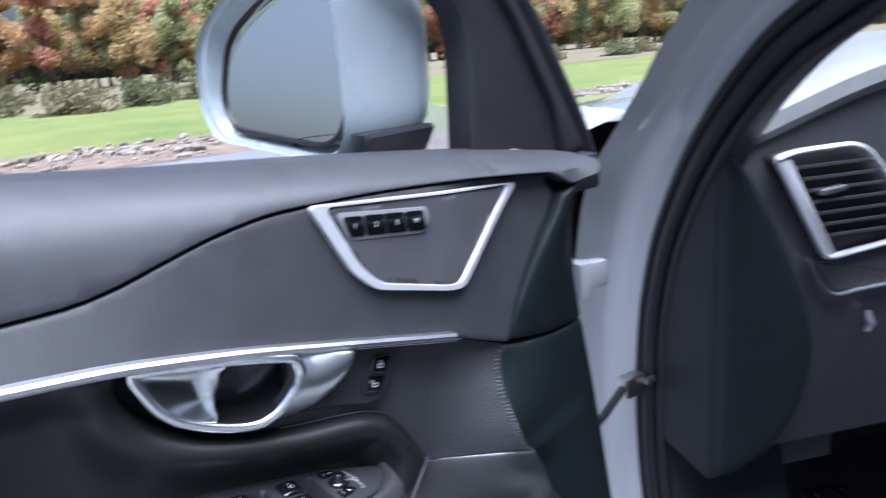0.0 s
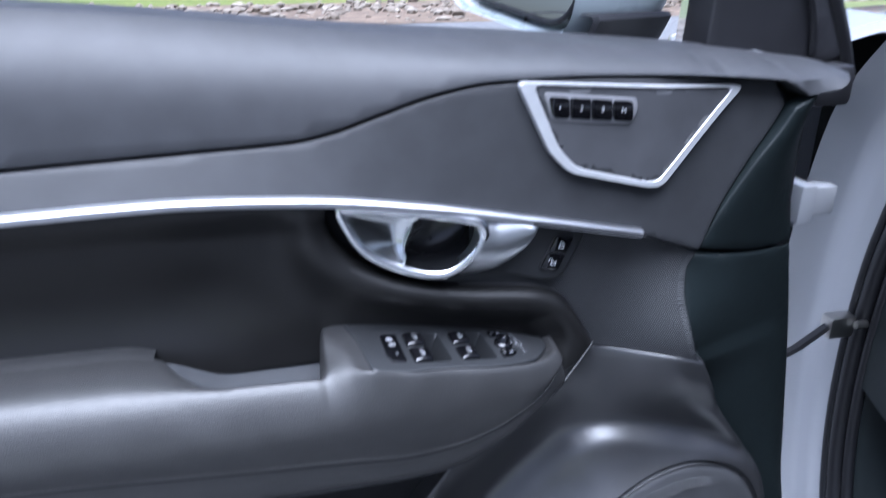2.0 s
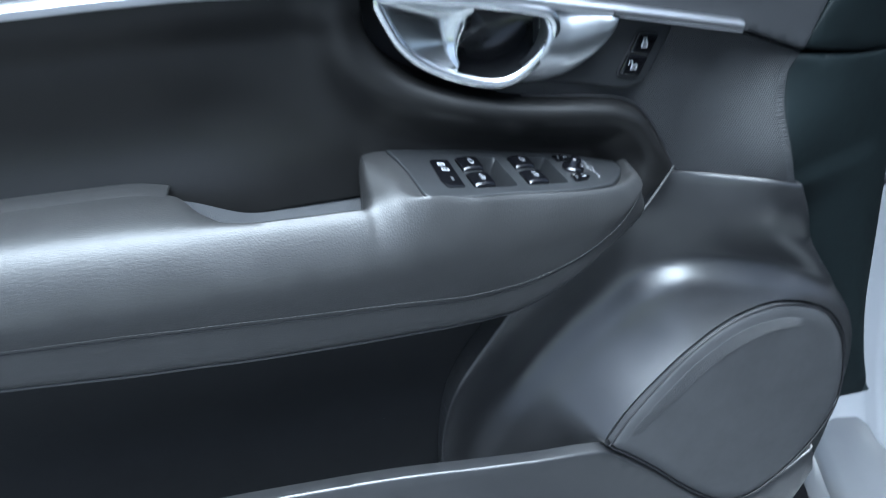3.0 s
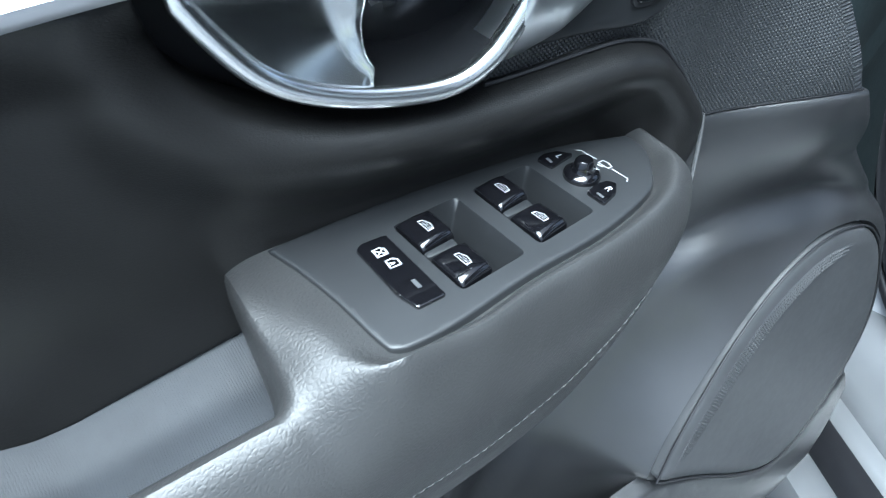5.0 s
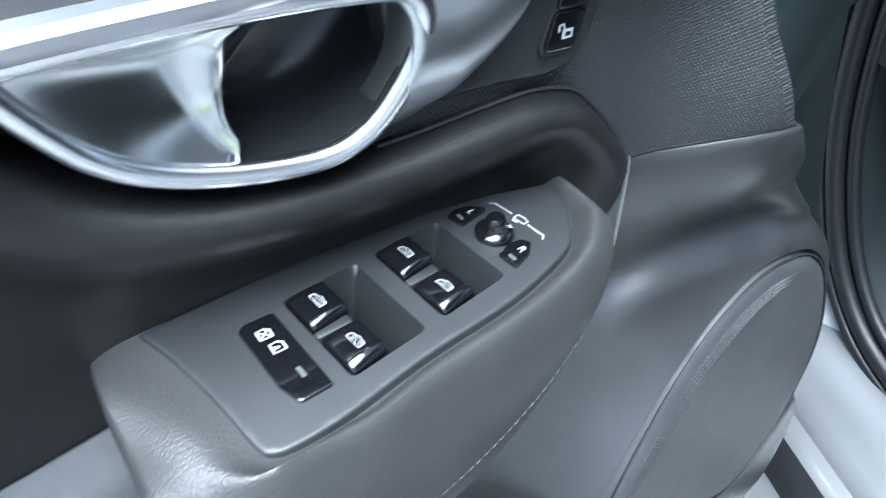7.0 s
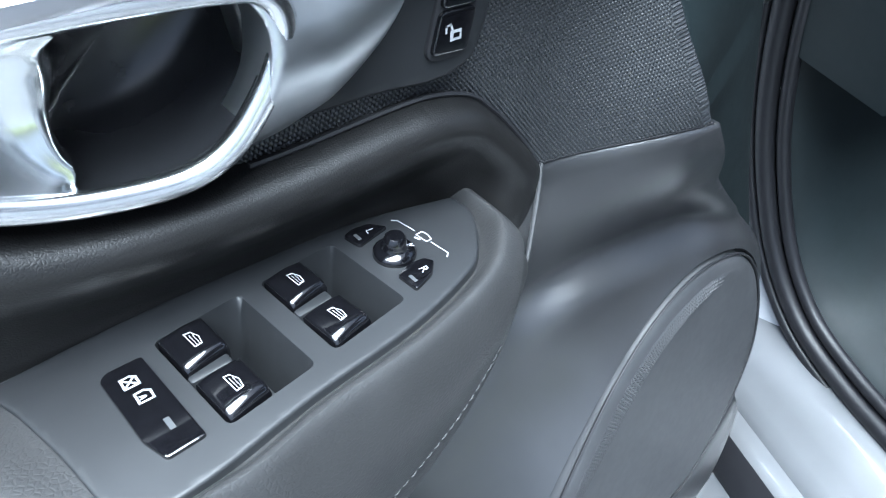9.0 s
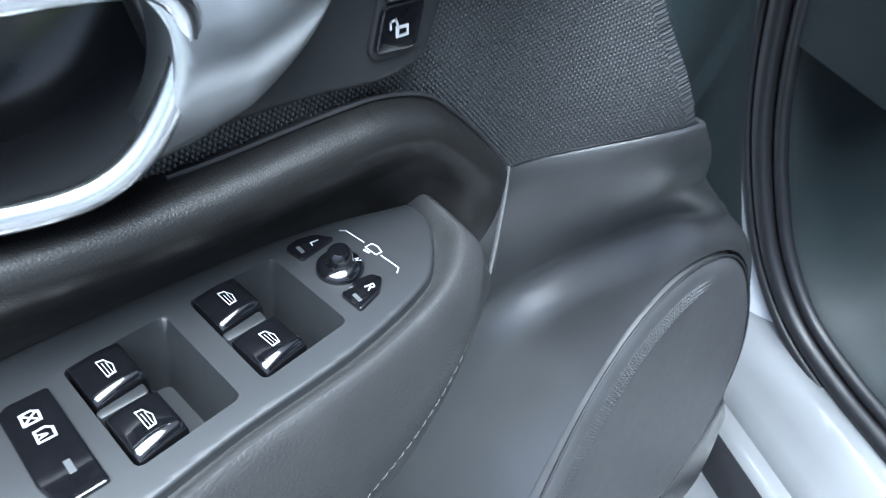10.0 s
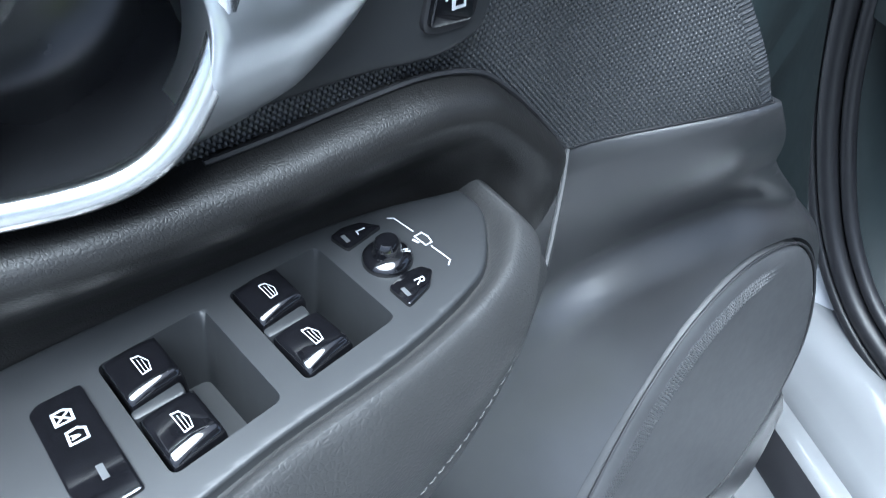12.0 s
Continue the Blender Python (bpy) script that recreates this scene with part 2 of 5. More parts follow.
class Build:
    """Gathers the faces of one mesh."""

    def __init__(self):
        self.v, self.f, self.m = [], [], []

    def add(self, verts, faces, slot=0):
        k = len(self.v)
        self.v += [tuple(map(float, p)) for p in verts]
        self.f += [tuple(k + i for i in f) for f in faces]
        self.m += [slot] * len(faces)
        return self

    def grid(self, p, slot=0, wrap_u=False, wrap_v=False):
        p = np.asarray(p, float)
        nu, nv = p.shape[:2]
        faces = []
        for i in range(nu if wrap_u else nu - 1):
            for j in range(nv if wrap_v else nv - 1):
                a, b = (i + 1) % nu, (j + 1) % nv
                faces.append((i * nv + j, a * nv + j, a * nv + b, i * nv + b))
        return self.add(p.reshape(-1, 3), faces, slot)

    def slab(self, loop, up, thick, bevel=0.0005, slot=0):
        """A plate: loop of 3D points on its top face, up: the way it faces."""
        p, up = np.array(loop, float), np.array(up, float) / np.linalg.norm(up)
        n = len(p)
        c = p.mean(0)
        t = np.roll(p, -1, 0) - np.roll(p, 1, 0)
        side = np.cross(t, up)
        side /= np.linalg.norm(side, axis=1)[:, None] + 1e-12
        if ((p - c) * side).sum() < 0:
            side = -side
        rings = [p - side * bevel, p - side * bevel * 0.3 - up * bevel * 0.3, p - up * bevel, p - up * thick]
        k = len(self.v)
        self.grid(np.array(rings), slot, wrap_v=True)
        self.f.append(tuple(range(k, k + n)))
        self.f.append(tuple(range(k + 3 * n, k + 4 * n))[::-1])
        self.m += [slot, slot]
        return self

    def tube(self, path, radius, n=8, slot=0, closed=False, flat=1.0, up=(0, 0, 1)):
        p = np.array(path, float)
        t = np.roll(p, -1, 0) - np.roll(p, 1, 0) if closed else np.gradient(p, axis=0)
        t /= np.linalg.norm(t, axis=1)[:, None]
        a = np.cross(t, np.array(up, float))
        a /= np.linalg.norm(a, axis=1)[:, None] + 1e-9
        b = np.cross(a, t)
        r = np.broadcast_to(np.asarray(radius, float), (len(p),))
        w = np.arange(n) * 2 * np.pi / n
        ring = p[:, None] + r[:, None, None] * (a[:, None] * np.cos(w)[None, :, None] + flat * b[:, None] * np.sin(w)[None, :, None])
        k = len(self.v)
        self.grid(ring, slot, wrap_u=closed, wrap_v=True)
        if not closed:
            self.f += [tuple(range(k, k + n))[::-1], tuple(range(k + (len(p) - 1) * n, k + len(p) * n))]
            self.m += [slot, slot]
        return self

    def patch(self, loop, step, place, slot=0, holes=(), roll=0.0, back=(0, 1, 0), skirt=0.012, ring=()):
        """A sheet with any outline: place(a, b) lays the flat points into space; its rim is rolled back and has a skirt."""
        loop = dense(loop, step)
        back = np.array(back, float)
        pts, edges = [tuple(p) for p in loop], [(i, (i + 1) % len(loop)) for i in range(len(loop))]
        rims = [loop]
        for h in (*holes, *ring):
            h = dense(h, step)
            k = len(pts)
            pts += [tuple(p) for p in h]
            edges += [(k + i, k + (i + 1) % len(h)) for i in range(len(h))]
        for h in holes:
            rims.append(dense(h, step))
        lo, hi = loop.min(0), loop.max(0)
        g = np.stack(np.meshgrid(np.arange(lo[0], hi[0], step), np.arange(lo[1], hi[1], step), indexing="ij"), -1).reshape(-1, 2)
        ins = inside(g, loop)
        for h in holes:
            ins &= ~inside(g, h)
        g = g[ins]
        near = np.min([gap(g, r) for r in (*rims, *[dense(h, step) for h in ring])], axis=0)
        g = g[near > step * 0.45]
        pts += [tuple(p) for p in g]
        if roll:
            t = np.roll(loop, -1, 0) - np.roll(loop, 1, 0)
            nrm = np.stack([-t[:, 1], t[:, 0]], -1)
            nrm /= np.linalg.norm(nrm, axis=1)[:, None] + 1e-12
            if not inside(loop + nrm * 1e-4, loop).mean() > 0.5:
                nrm = -nrm
            for f in (0.12, 0.35, 0.7):
                extra = loop + nrm * roll * f
                extra = extra[inside(extra, loop) & (gap(extra, loop) > roll * f * 0.8)]
                pts += [tuple(p) for p in extra]
        vs, _, fs, *_ = delaunay_2d_cdt([Vector(p) for p in pts], edges, [], 0, 1e-6)
        q = np.array([tuple(v) for v in vs])
        cen = np.array([q[list(f)].mean(0) for f in fs])
        keep = inside(cen, loop)
        for h in holes:
            keep &= ~inside(cen, h)
        fs = [tuple(f) for f, k in zip(fs, keep) if k]
        p3 = np.array(place(q[:, 0], q[:, 1]), float).T
        if roll:
            d = np.min([gap(q, r) for r in rims[:1]], axis=0)
            t = np.clip(1 - d / roll, 0, 1)
            p3 = p3 + back * (roll * (1 - np.sqrt(1 - t * t * 0.98)))[:, None]
        k = len(self.v)
        self.add(p3, fs, slot)
        if skirt:
            for r in rims:
                e = np.array(place(r[:, 0], r[:, 1]), float).T
                if roll and r is rims[0]:
                    e = e + back * roll * (1 - np.sqrt(0.02))
                self.grid(np.array([e, e + back * skirt]), slot, wrap_v=True)
        return self

    def box(self, lo, hi, bevel=0.002, slot=0, m=None):
        lo, hi = np.array(lo, float), np.array(hi, float)
        c, s = (lo + hi) / 2, (hi - lo) / 2
        bm = bmesh.new()
        bmesh.ops.create_cube(bm, size=2)
        bmesh.ops.scale(bm, vec=s, verts=bm.verts)
        if bevel:
            bmesh.ops.bevel(bm, geom=bm.edges[:], offset=bevel, segments=2, affect="EDGES", profile=0.6)
        bmesh.ops.translate(bm, vec=c, verts=bm.verts)
        if m is not None:
            bmesh.ops.transform(bm, matrix=m, verts=bm.verts)
        bm.verts.index_update()
        self.add([v.co for v in bm.verts], [[v.index for v in f.verts] for f in bm.faces], slot)
        bm.free()
        return self

    def done(self, name, mats, parent=None, label="", sharp=40):
        me = bpy.data.meshes.new(name)
        me.from_pydata(self.v, [], self.f)
        me.polygons.foreach_set("material_index", self.m)
        bm = bmesh.new()
        bm.from_mesh(me)
        bmesh.ops.remove_doubles(bm, verts=bm.verts, dist=1e-6)
        bmesh.ops.recalc_face_normals(bm, faces=bm.faces)
        for e in bm.edges:
            e.smooth = e.calc_face_angle(0) < radians(sharp)
        for f in bm.faces:
            f.smooth = True
        bm.to_mesh(me)
        bm.free()
        for m in mats if isinstance(mats, (list, tuple)) else [mats]:
            me.materials.append(m)
        ob = new(name, me)
        if parent:
            ob.parent = parent
            ob.matrix_parent_inverse = WORLD[parent].inverted() if parent in WORLD else Matrix()
        return tagged(ob, label) if label else ob


WORLD = {}


def thing(name, place, label, category, group="", kind=""):
    """An Empty at a thing's base."""
    ob = new(name)
    ob.location = place
    WORLD[ob] = Matrix.Translation(place)
    ob.empty_display_size = 0.05
    return tagged(ob, label, category, group, kind)


# ---- car door: lines of the inner panel, x along the door, z up, y into the door ----
belt = fn([(-0.75, 1.30), (-0.16, 1.26), (0.13, 1.233), (0.30, 1.221), (0.485, 1.204), (0.645, 1.183)])
seam = fn([(-0.75, 1.105), (-0.40, 1.127), (-0.17, 1.137), (-0.064, 1.141), (0.035, 1.145), (0.073, 1.152), (0.114, 1.165), (0.168, 1.181), (0.223, 1.190),
           (0.30, 1.192), (0.40, 1.189), (0.541, 1.178), (0.60, 1.170)])
strip = fn([(-0.75, 1.066), (-0.40, 1.090), (-0.20, 1.098), (-0.09, 1.100), (0.04, 1.0935), (0.145, 1.0795), (0.255, 1.058), (0.384, 1.031)])
xs = lambda a, b, n=60: np.linspace(a, b, n)
line = lambda f, a, b, n=60, off=0.0: np.stack([xs(a, b, n), f(xs(a, b, n)) + off], -1)

door = thing("car_door", (0, 0.7, GROUND), "open white car door with black and grey inner trim", "car door")


# upper soft trim under the window
def upper_y(x, z):
    v = np.clip((z - seam(x)) / (belt(x) - seam(x)), 0, 1)
    return x, 0.630 + 0.023 * v + 0.047 * v ** 4, z


loop = np.vstack([line(belt, -0.75, 0.645), [(0.612, 1.165), (0.575, 1.160)], line(seam, 0.545, -0.75, 90, 0.0005)])
Build().patch(loop, 0.012, upper_y, roll=0.003, skirt=0.06).done("upper_trim", SOFT, door, "dark grey soft-touch upper trim")

# middle panel between the seam and the metal strip
MIDR = spl([(0.560, 1.150), (0.545, 1.125), (0.522, 1.093), (0.490, 1.043), (0.466, 0.996)], 6)


def mid_y(x, z):
    lo = np.where(x < 0.384, strip(x), 1.031 - (x - 0.384) * 0.43)
    v = np.clip((seam(x) - z) / (seam(x) - lo + 1e-6), 0, 1)
    return x, 0.633 - 0.022 * v + 0.016 * ss(0.38, 0.5, x), z


loop = np.vstack([line(seam, -0.75, 0.545, 90, -0.0022), MIDR, [(0.425, 1.012)], line(strip, 0.384, -0.75, 60, -0.002)])
Build().patch(loop, 0.007, mid_y, roll=0.0025, skirt=0.03).done("middle_panel", MID, door, "charcoal grained middle panel")

# metal strip: a flat band that follows the curve, split by a fine groove towards its front end
b = Build()
x = xs(-0.75, 0.384, 90)
w = np.array([(0.012, 0.0054), (-0.004, 0.0046), (-0.0062, 0.0017), (-0.006, -0.0017), (-0.0035, -0.0048), (0.014, -0.0056)])
rows = [[(p, 0.6085 + a, strip(p) + c) for a, c in w] for p in x]
b.grid(rows).done("trim_strip", STRIP, door, "long curved brushed aluminium trim strip")
b = Build()
x = xs(0.262, 0.386, 30)
b.tube([(p, 0.6015, strip(p) - 0.0015) for p in x], 0.0011, 6).done("strip_groove", DARK, door)

# tweeter surround, its grille plate and the seat memory keys
def even(loop, n):
    q = np.vstack([loop, loop[:1]])
    s = np.concatenate([[0], np.cumsum(np.linalg.norm(np.diff(q, axis=0), axis=1))])
    t = np.linspace(0, s[-1], n, endpoint=False)
    return np.stack([np.interp(t, s, q[:, k]) for k in range(2)], -1)


def pieces(loop, k=5):
    q = np.vstack([loop, loop[:1]])
    return np.array([a + (b - a) * t / k for a, b in zip(q[:-1], q[1:]) for t in range(k)])


OUT = pieces(rounded([(0.2465, 1.1912), (0.5010, 1.1740), (0.4040, 1.0800), (0.3870, 1.0805), (0.3000, 1.1020), (0.2790, 1.1225)], 0.010, 5))
INN = pieces(rounded([(0.2630, 1.1880), (0.4880, 1.1728), (0.3985, 1.0868), (0.3850, 1.0870), (0.3075, 1.1070), (0.2895, 1.1262)], 0.010, 5))


def bez_y(x, z):
    return mid_y(x, z)[1] - 0.009


def lay(loop, off):
    return [(p[0], float(bez_y(p[0], p[1])) + off, p[1]) for p in loop]


b = Build()
o, i2 = OUT, INN
b.grid([lay(o, 0.012), lay(o, 0.001), lay(o * 0.93 + i2 * 0.07, -0.0006), lay(o * 0.12 + i2 * 0.88, -0.0006), lay(i2, 0.0012), lay(i2, 0.006)], wrap_v=True)
b.done("tweeter_surround", SILVER, door, "satin aluminium speaker surround")
b = Build().patch(INN, 0.006, lambda x, z: (x, bez_y(x, z) + 0.0012, z), skirt=0.006)
tweeter = b.done("tweeter_grille", mat("tweeter_mesh", (0.050, 0.051, 0.056), 0.5, bump=[("noise", 1600, 0.3)], depth=0.0002), door, "fine dark grey tweeter grille")


def skew(loop, ox, oz, y):
    """Flat key outlines laid on the tweeter plate, along its gentle slope."""
    return [(ox + p[0], y + 0.145 * (p[1] - 0.094 * p[0]) + 0.016 * ss(0.38, 0.5, ox + p[0]), oz + p[1] - 0.094 * p[0]) for p in loop]


pod = rounded([(0, 0), (0.098, -0.001), (0.1, -0.012), (0.092, -0.027), (0.010, -0.027)], 0.006, 4)
Build().slab(skew(pod, 0.2722, 1.1812, 0.6222), (0, -1, 0), 0.004, 0.001).done("memory_key_frame", mat("key_frame_plastic", (0.16, 0.16, 0.17), 0.45), tweeter)
for k in range(4):
    b = Build()
    x0 = 0.0055 + 0.0222 * k
    cut = rounded([(x0, -0.004), (x0 + 0.0214, -0.004), (x0 + 0.0214, -0.0235), (x0 + (0.004 if k == 0 else 0), -0.0235)], 0.0015 if 0 < k < 3 else 0.004, 3)
    b.slab(skew(cut, 0.2722, 1.1812, 0.6205), (0, -1, 0), 0.004, 0.0008)
    ob = None
    if k < 3:
        cu = bpy.data.curves.new("digit", "FONT")
        cu.body, cu.size, cu.align_x = str(k + 1), 0.0068, "CENTER"
    else:
        cu = bpy.data.curves.new("digit", "FONT")
        cu.body, cu.size, cu.align_x = "M", 0.0068, "CENTER"
    tmp = bpy.data.objects.new("digit", cu)
    scene.collection.objects.link(tmp)
    me = bpy.data.meshes.new_from_object(tmp.evaluated_get(bpy.context.evaluated_depsgraph_get()))
    vs = skew([(v.co.x + x0 + 0.0112, v.co.y - 0.0155) for v in me.vertices], 0.2722, 1.1812, 0.6201)
    b.add(vs, [tuple(p.vertices) for p in me.polygons], 1)
    bpy.data.objects.remove(tmp)
    b.done("memory_key", [GLOSS, ICON], tweeter, "glossy black seat memory key with white print")

# black panels at the hinge edge
EDGEX = fn([(0.15, 0.640), (0.27, 0.672), (0.42, 0.690), (0.55, 0.690), (0.64, 0.680), (0.75, 0.664), (0.86, 0.646), (0.97, 0.625), (1.05, 0.612), (1.11, 0.609), (1.19, 0.617)])
BOUND = spl([(0.466, 0.990), (0.4535, 0.975), (0.449, 0.945), (0.455, 0.908), (0.474, 0.868)], 6)


def edge_y(x, z):
    left = np.where(z > 0.99, 0.466 + (z - 0.99) / 1.55, np.where(z > 0.87, 0.455, 0.474 + (0.87 - z) * 0.60))
    t = np.clip((x - left) / (EDGEX(z) - left + 1e-6), 0, 1)
    return x, 0.630 + 0.045 * t ** 2 - 0.027 * ss(0.99, 0.90, z) * ss(0.81, 0.885, z) * (1 - t) ** 3, z


zz = xs(1.168, 0.972, 20)
loop = np.vstack([MIDR[::-1] + (0.002, 0), [(0.575, 1.156), (0.604, 1.166)], np.stack([EDGEX(zz), zz], -1), [(0.54, 0.982)]])
Build().patch(loop, 0.010, edge_y, roll=0.004, skirt=0.02).done("hinge_edge_panel", EDGE, door, "black plastic edge panel beside the hinges")
zz = xs(0.968, 0.16, 46)
loop = np.vstack([BOUND[::-1] - (0.002, 0), [(0.462, 0.990), (0.54, 0.978)], np.stack([EDGEX(zz), zz], -1), [(0.575, 0.16), (0.585, 0.45), (0.590, 0.60)],
                  spl([(0.590, 0.640), (0.567, 0.692), (0.506, 0.785), (0.468, 0.855)], 5)])
Build().patch(loop, 0.010, edge_y, roll=0.004, skirt=0.02).done("hinge_edge_panel", EDGE, door, "black plastic edge panel beside the hinges")

# knurled panel behind the handle
FABB = spl([(0.472, 0.872), (0.455, 0.8775), (0.437, 0.8825), (0.415, 0.885), (0.386, 0.8865), (0.352, 0.8895)], 6)


def knurl_y(x, z):
    return 0.629 - 0.036 * ss(0.345, 0.455, x) * ss(1.0, 0.885, z)


kb = fn([(0.17, 0.982), (0.20, 0.976), (0.2525, 0.970), (0.277, 0.965), (0.3025, 0.953), (0.327, 0.918), (0.346, 0.8895), (0.386, 0.8865), (0.415, 0.885), (0.437, 0.8825), (0.455, 0.8775), (0.474, 0.871)])
kt = fn([(0.17, 0.994), (0.208, 0.999), (0.222, 1.050),  (0.31, 1.038), (0.384, 1.023), (0.425, 1.009), (0.466, 0.993)])
kr = fn([(0.870, 0.467), (0.885, 0.4600), (0.908, 0.4545), (0.945, 0.449), (0.975, 0.4535), (0.992, 0.465)])
PITCH = 0.0023
X, Z = np.meshgrid(np.arange(0.170, 0.476, PITCH / 4), np.arange(0.868, 1.056, PITCH / 4), indexing="ij")
XC = np.minimum(X, kr(Z))
ZC = np.clip(Z, kb(XC), kt(XC))
free = (XC == X) & (ZC == Z)
edge = np.minimum(np.minimum(ZC - kb(XC), kt(XC) - ZC), (kr(ZC) - XC))
ROWP = PITCH * 0.866
edge_band = ss(0.0095, 0.0085, kr(ZC) - XC)
rib = np.sin(Z * 2 * np.pi / ROWP)
pips = np.cos(np.pi * X / PITCH * 2) * np.cos(np.pi * Z / ROWP) * 1.0 + 0.35 * np.cos(2 * np.pi * Z / ROWP)
pip = 0.6 * rib * edge_band + pips * (1 - edge_band)
Y = knurl_y(XC, ZC) - 0.00085 * pip * ss(0.0, 0.001, edge) + 0.006 * (edge <= 1e-6)
nz = X.shape[1]
hit = [(i * nz + j, (i + 1) * nz + j, (i + 1) * nz + j + 1, i * nz + j + 1) for i in range(X.shape[0] - 1) for j in range(nz - 1) if free[i:i + 2, j:j + 2].any()]
Build().add(np.stack([XC, Y, ZC], -1).reshape(-1, 3), hit).done("knurled_panel", KNURL, door, "dark grey knurled panel with fine raised pips", sharp=85)

b = Build()
b.tube([(p[0], float(knurl_y(p[0], p[1])) + 0.0005, p[1] - 0.0006) for p in spl([(0.466, 0.8740), (0.455, 0.8775), (0.437, 0.8825), (0.415, 0.885), (0.386, 0.8865), (0.354, 0.8895)], 6)], 0.0009, 8)
b.done("panel_gap", DARK, door)

# leather pad: a hollow with a rolled crest below the handle
CREST = spl([(0.060, 1.069), (0.065, 1.048), (0.084, 1.024), (0.120, 1.005), (0.165, 0.992), (0.205, 0.984), (0.2525, 0.978), (0.280, 0.973), (0.3025, 0.9625), (0.316, 0.947), (0.328, 0.929), (0.338, 0.911), (0.3465, 0.894)], 6)
ROLL = fn([(0, 0.627), (0.003, 0.617), (0.007, 0.6115), (0.013, 0.6090), (0.020, 0.6110), (0.030, 0.6190), (0.040, 0.628), (0.050, 0.6345), (0.058, 0.637), (0.068, 0.636), (0.09, 0.634)])
PIPE = fn([(0.27, 0.634), (0.285, 0.624), (0.300, 0.614), (0.312, 0.609), (0.330, 0.613), (0.346, 0.623), (0.354, 0.631)])


def pad_y(x, z):
    p = np.stack([x, z], -1)
    d = gap(p, CREST, False)
    hollow = 0.020 * np.exp(-((z - 0.985) / 0.05) ** 2) * ss(0.05, -0.10, x)
    y = 0.634 + hollow - 0.016 * ss(1.05, 1.09, z) * ss(0.10, -0.02, x)
    fade = ss(0.03, 0.14, x)
    y = y - 0.018 * np.exp(-((d - 0.02) / 0.024) ** 2) * ss(-0.02, 0.04, x)
    y = y * (1 - fade) + ROLL(d) * fade
    k = ss(0.270, 0.305, x) * ss(0.930, 0.886, z)
    return x, y * (1 - k) + (PIPE(x) - 0.001) * k, z


loop = np.vstack([line(strip, -0.75, 0.058, 50, -0.006), CREST, [(0.340, 0.890), (0.326, 0.881), (0.310, 0.873), (0.298, 0.872), (0.288, 0.885)],
                  spl([(0.280, 0.892), (0.240, 0.900), (0.1875, 0.910), (0.12, 0.922), (0.060, 0.930)], 4),
                  [(0.047, 0.928), (0.047, 0.906), (-0.040, 0.903), (-0.100, 0.907)], spl([(-0.112, 0.914), (-0.122, 0.927), (-0.138, 0.938)], 4), spl([(-0.142, 0.941), (-0.28, 0.930), (-0.75, 0.905)], 6)])
Build().patch(loop, 0.0024, pad_y, roll=0.002, skirt=0.02).done("leather_pad", PAD, door, "soft black leather door pad")
b = Build()
b.tube([(p[0], 0.6245, p[1] + 0.0006) for p in CREST if p[0] > 0.19], 0.0013, 6)
b.done("pad_gap", DARK, door)

# armrest bolster
# its long lines: inner lip, crown, bulge, crease and lower seam, each from rear to front
LIP = [(-0.75, 0.62, 0.945), (-0.3, 0.62, 0.945), (-0.155, 0.62, 0.944), (-0.115, 0.621, 0.938), (-0.085, 0.592, 0.930), (-0.03, 0.577, 0.905), (0.034, 0.575, 0.905), (0.0485, 0.579, 0.9430), (0.066, 0.572, 0.9475), (0.092, 0.5505, 0.942), (0.1244, 0.5505, 0.9352), (0.1645, 0.5585, 0.928), (0.2159, 0.5655, 0.9188), (0.256, 0.5772, 0.9118), (0.271, 0.588, 0.9097), (0.2856, 0.6088, 0.9078), (0.287, 0.634, 0.9085)]
CROWN = [(-0.75, 0.56, 0.943), (-0.3, 0.558, 0.943), (-0.155, 0.556, 0.942), (-0.115, 0.556, 0.941), (-0.085, 0.555, 0.939), (-0.03, 0.553, 0.938), (0.034, 0.551, 0.9375), (0.0485, 0.549, 0.9350), (0.066, 0.545, 0.9375), (0.092, 0.5395, 0.936), (0.1244, 0.5395, 0.9325), (0.1645, 0.547, 0.927), (0.2159, 0.554, 0.919), (0.258, 0.566, 0.9135), (0.278, 0.578, 0.911), (0.293, 0.601, 0.9105), (0.294, 0.634, 0.9090)]
BULGE = [(-0.75, 0.536, 0.898), (-0.3, 0.532, 0.898), (-0.155, 0.530, 0.897), (-0.115, 0.530, 0.896), (-0.085, 0.530, 0.896), (-0.03, 0.529, 0.896), (0.034, 0.528, 0.896), (0.0485, 0.528, 0.896), (0.066, 0.528, 0.896), (0.092, 0.528, 0.896), (0.1244, 0.530, 0.893), (0.1645, 0.536, 0.889), (0.2159, 0.5455, 0.887), (0.26, 0.557, 0.891), (0.281, 0.569, 0.898), (0.297, 0.5905, 0.904), (0.299, 0.632, 0.9055)]
CREASE = [(-0.75, 0.541, 0.890), (-0.3, 0.541, 0.866), (-0.155, 0.541, 0.858), (-0.115, 0.541, 0.855), (-0.085, 0.541, 0.853), (-0.03, 0.541, 0.849), (0.034, 0.541, 0.845), (0.0485, 0.541, 0.844), (0.066, 0.541, 0.843), (0.092, 0.542, 0.840), (0.1244, 0.544, 0.837), (0.1645, 0.5475, 0.838), (0.2159, 0.553, 0.850), (0.26, 0.562, 0.872), (0.282, 0.573, 0.888), (0.297, 0.592, 0.898), (0.300, 0.632, 0.9010)]
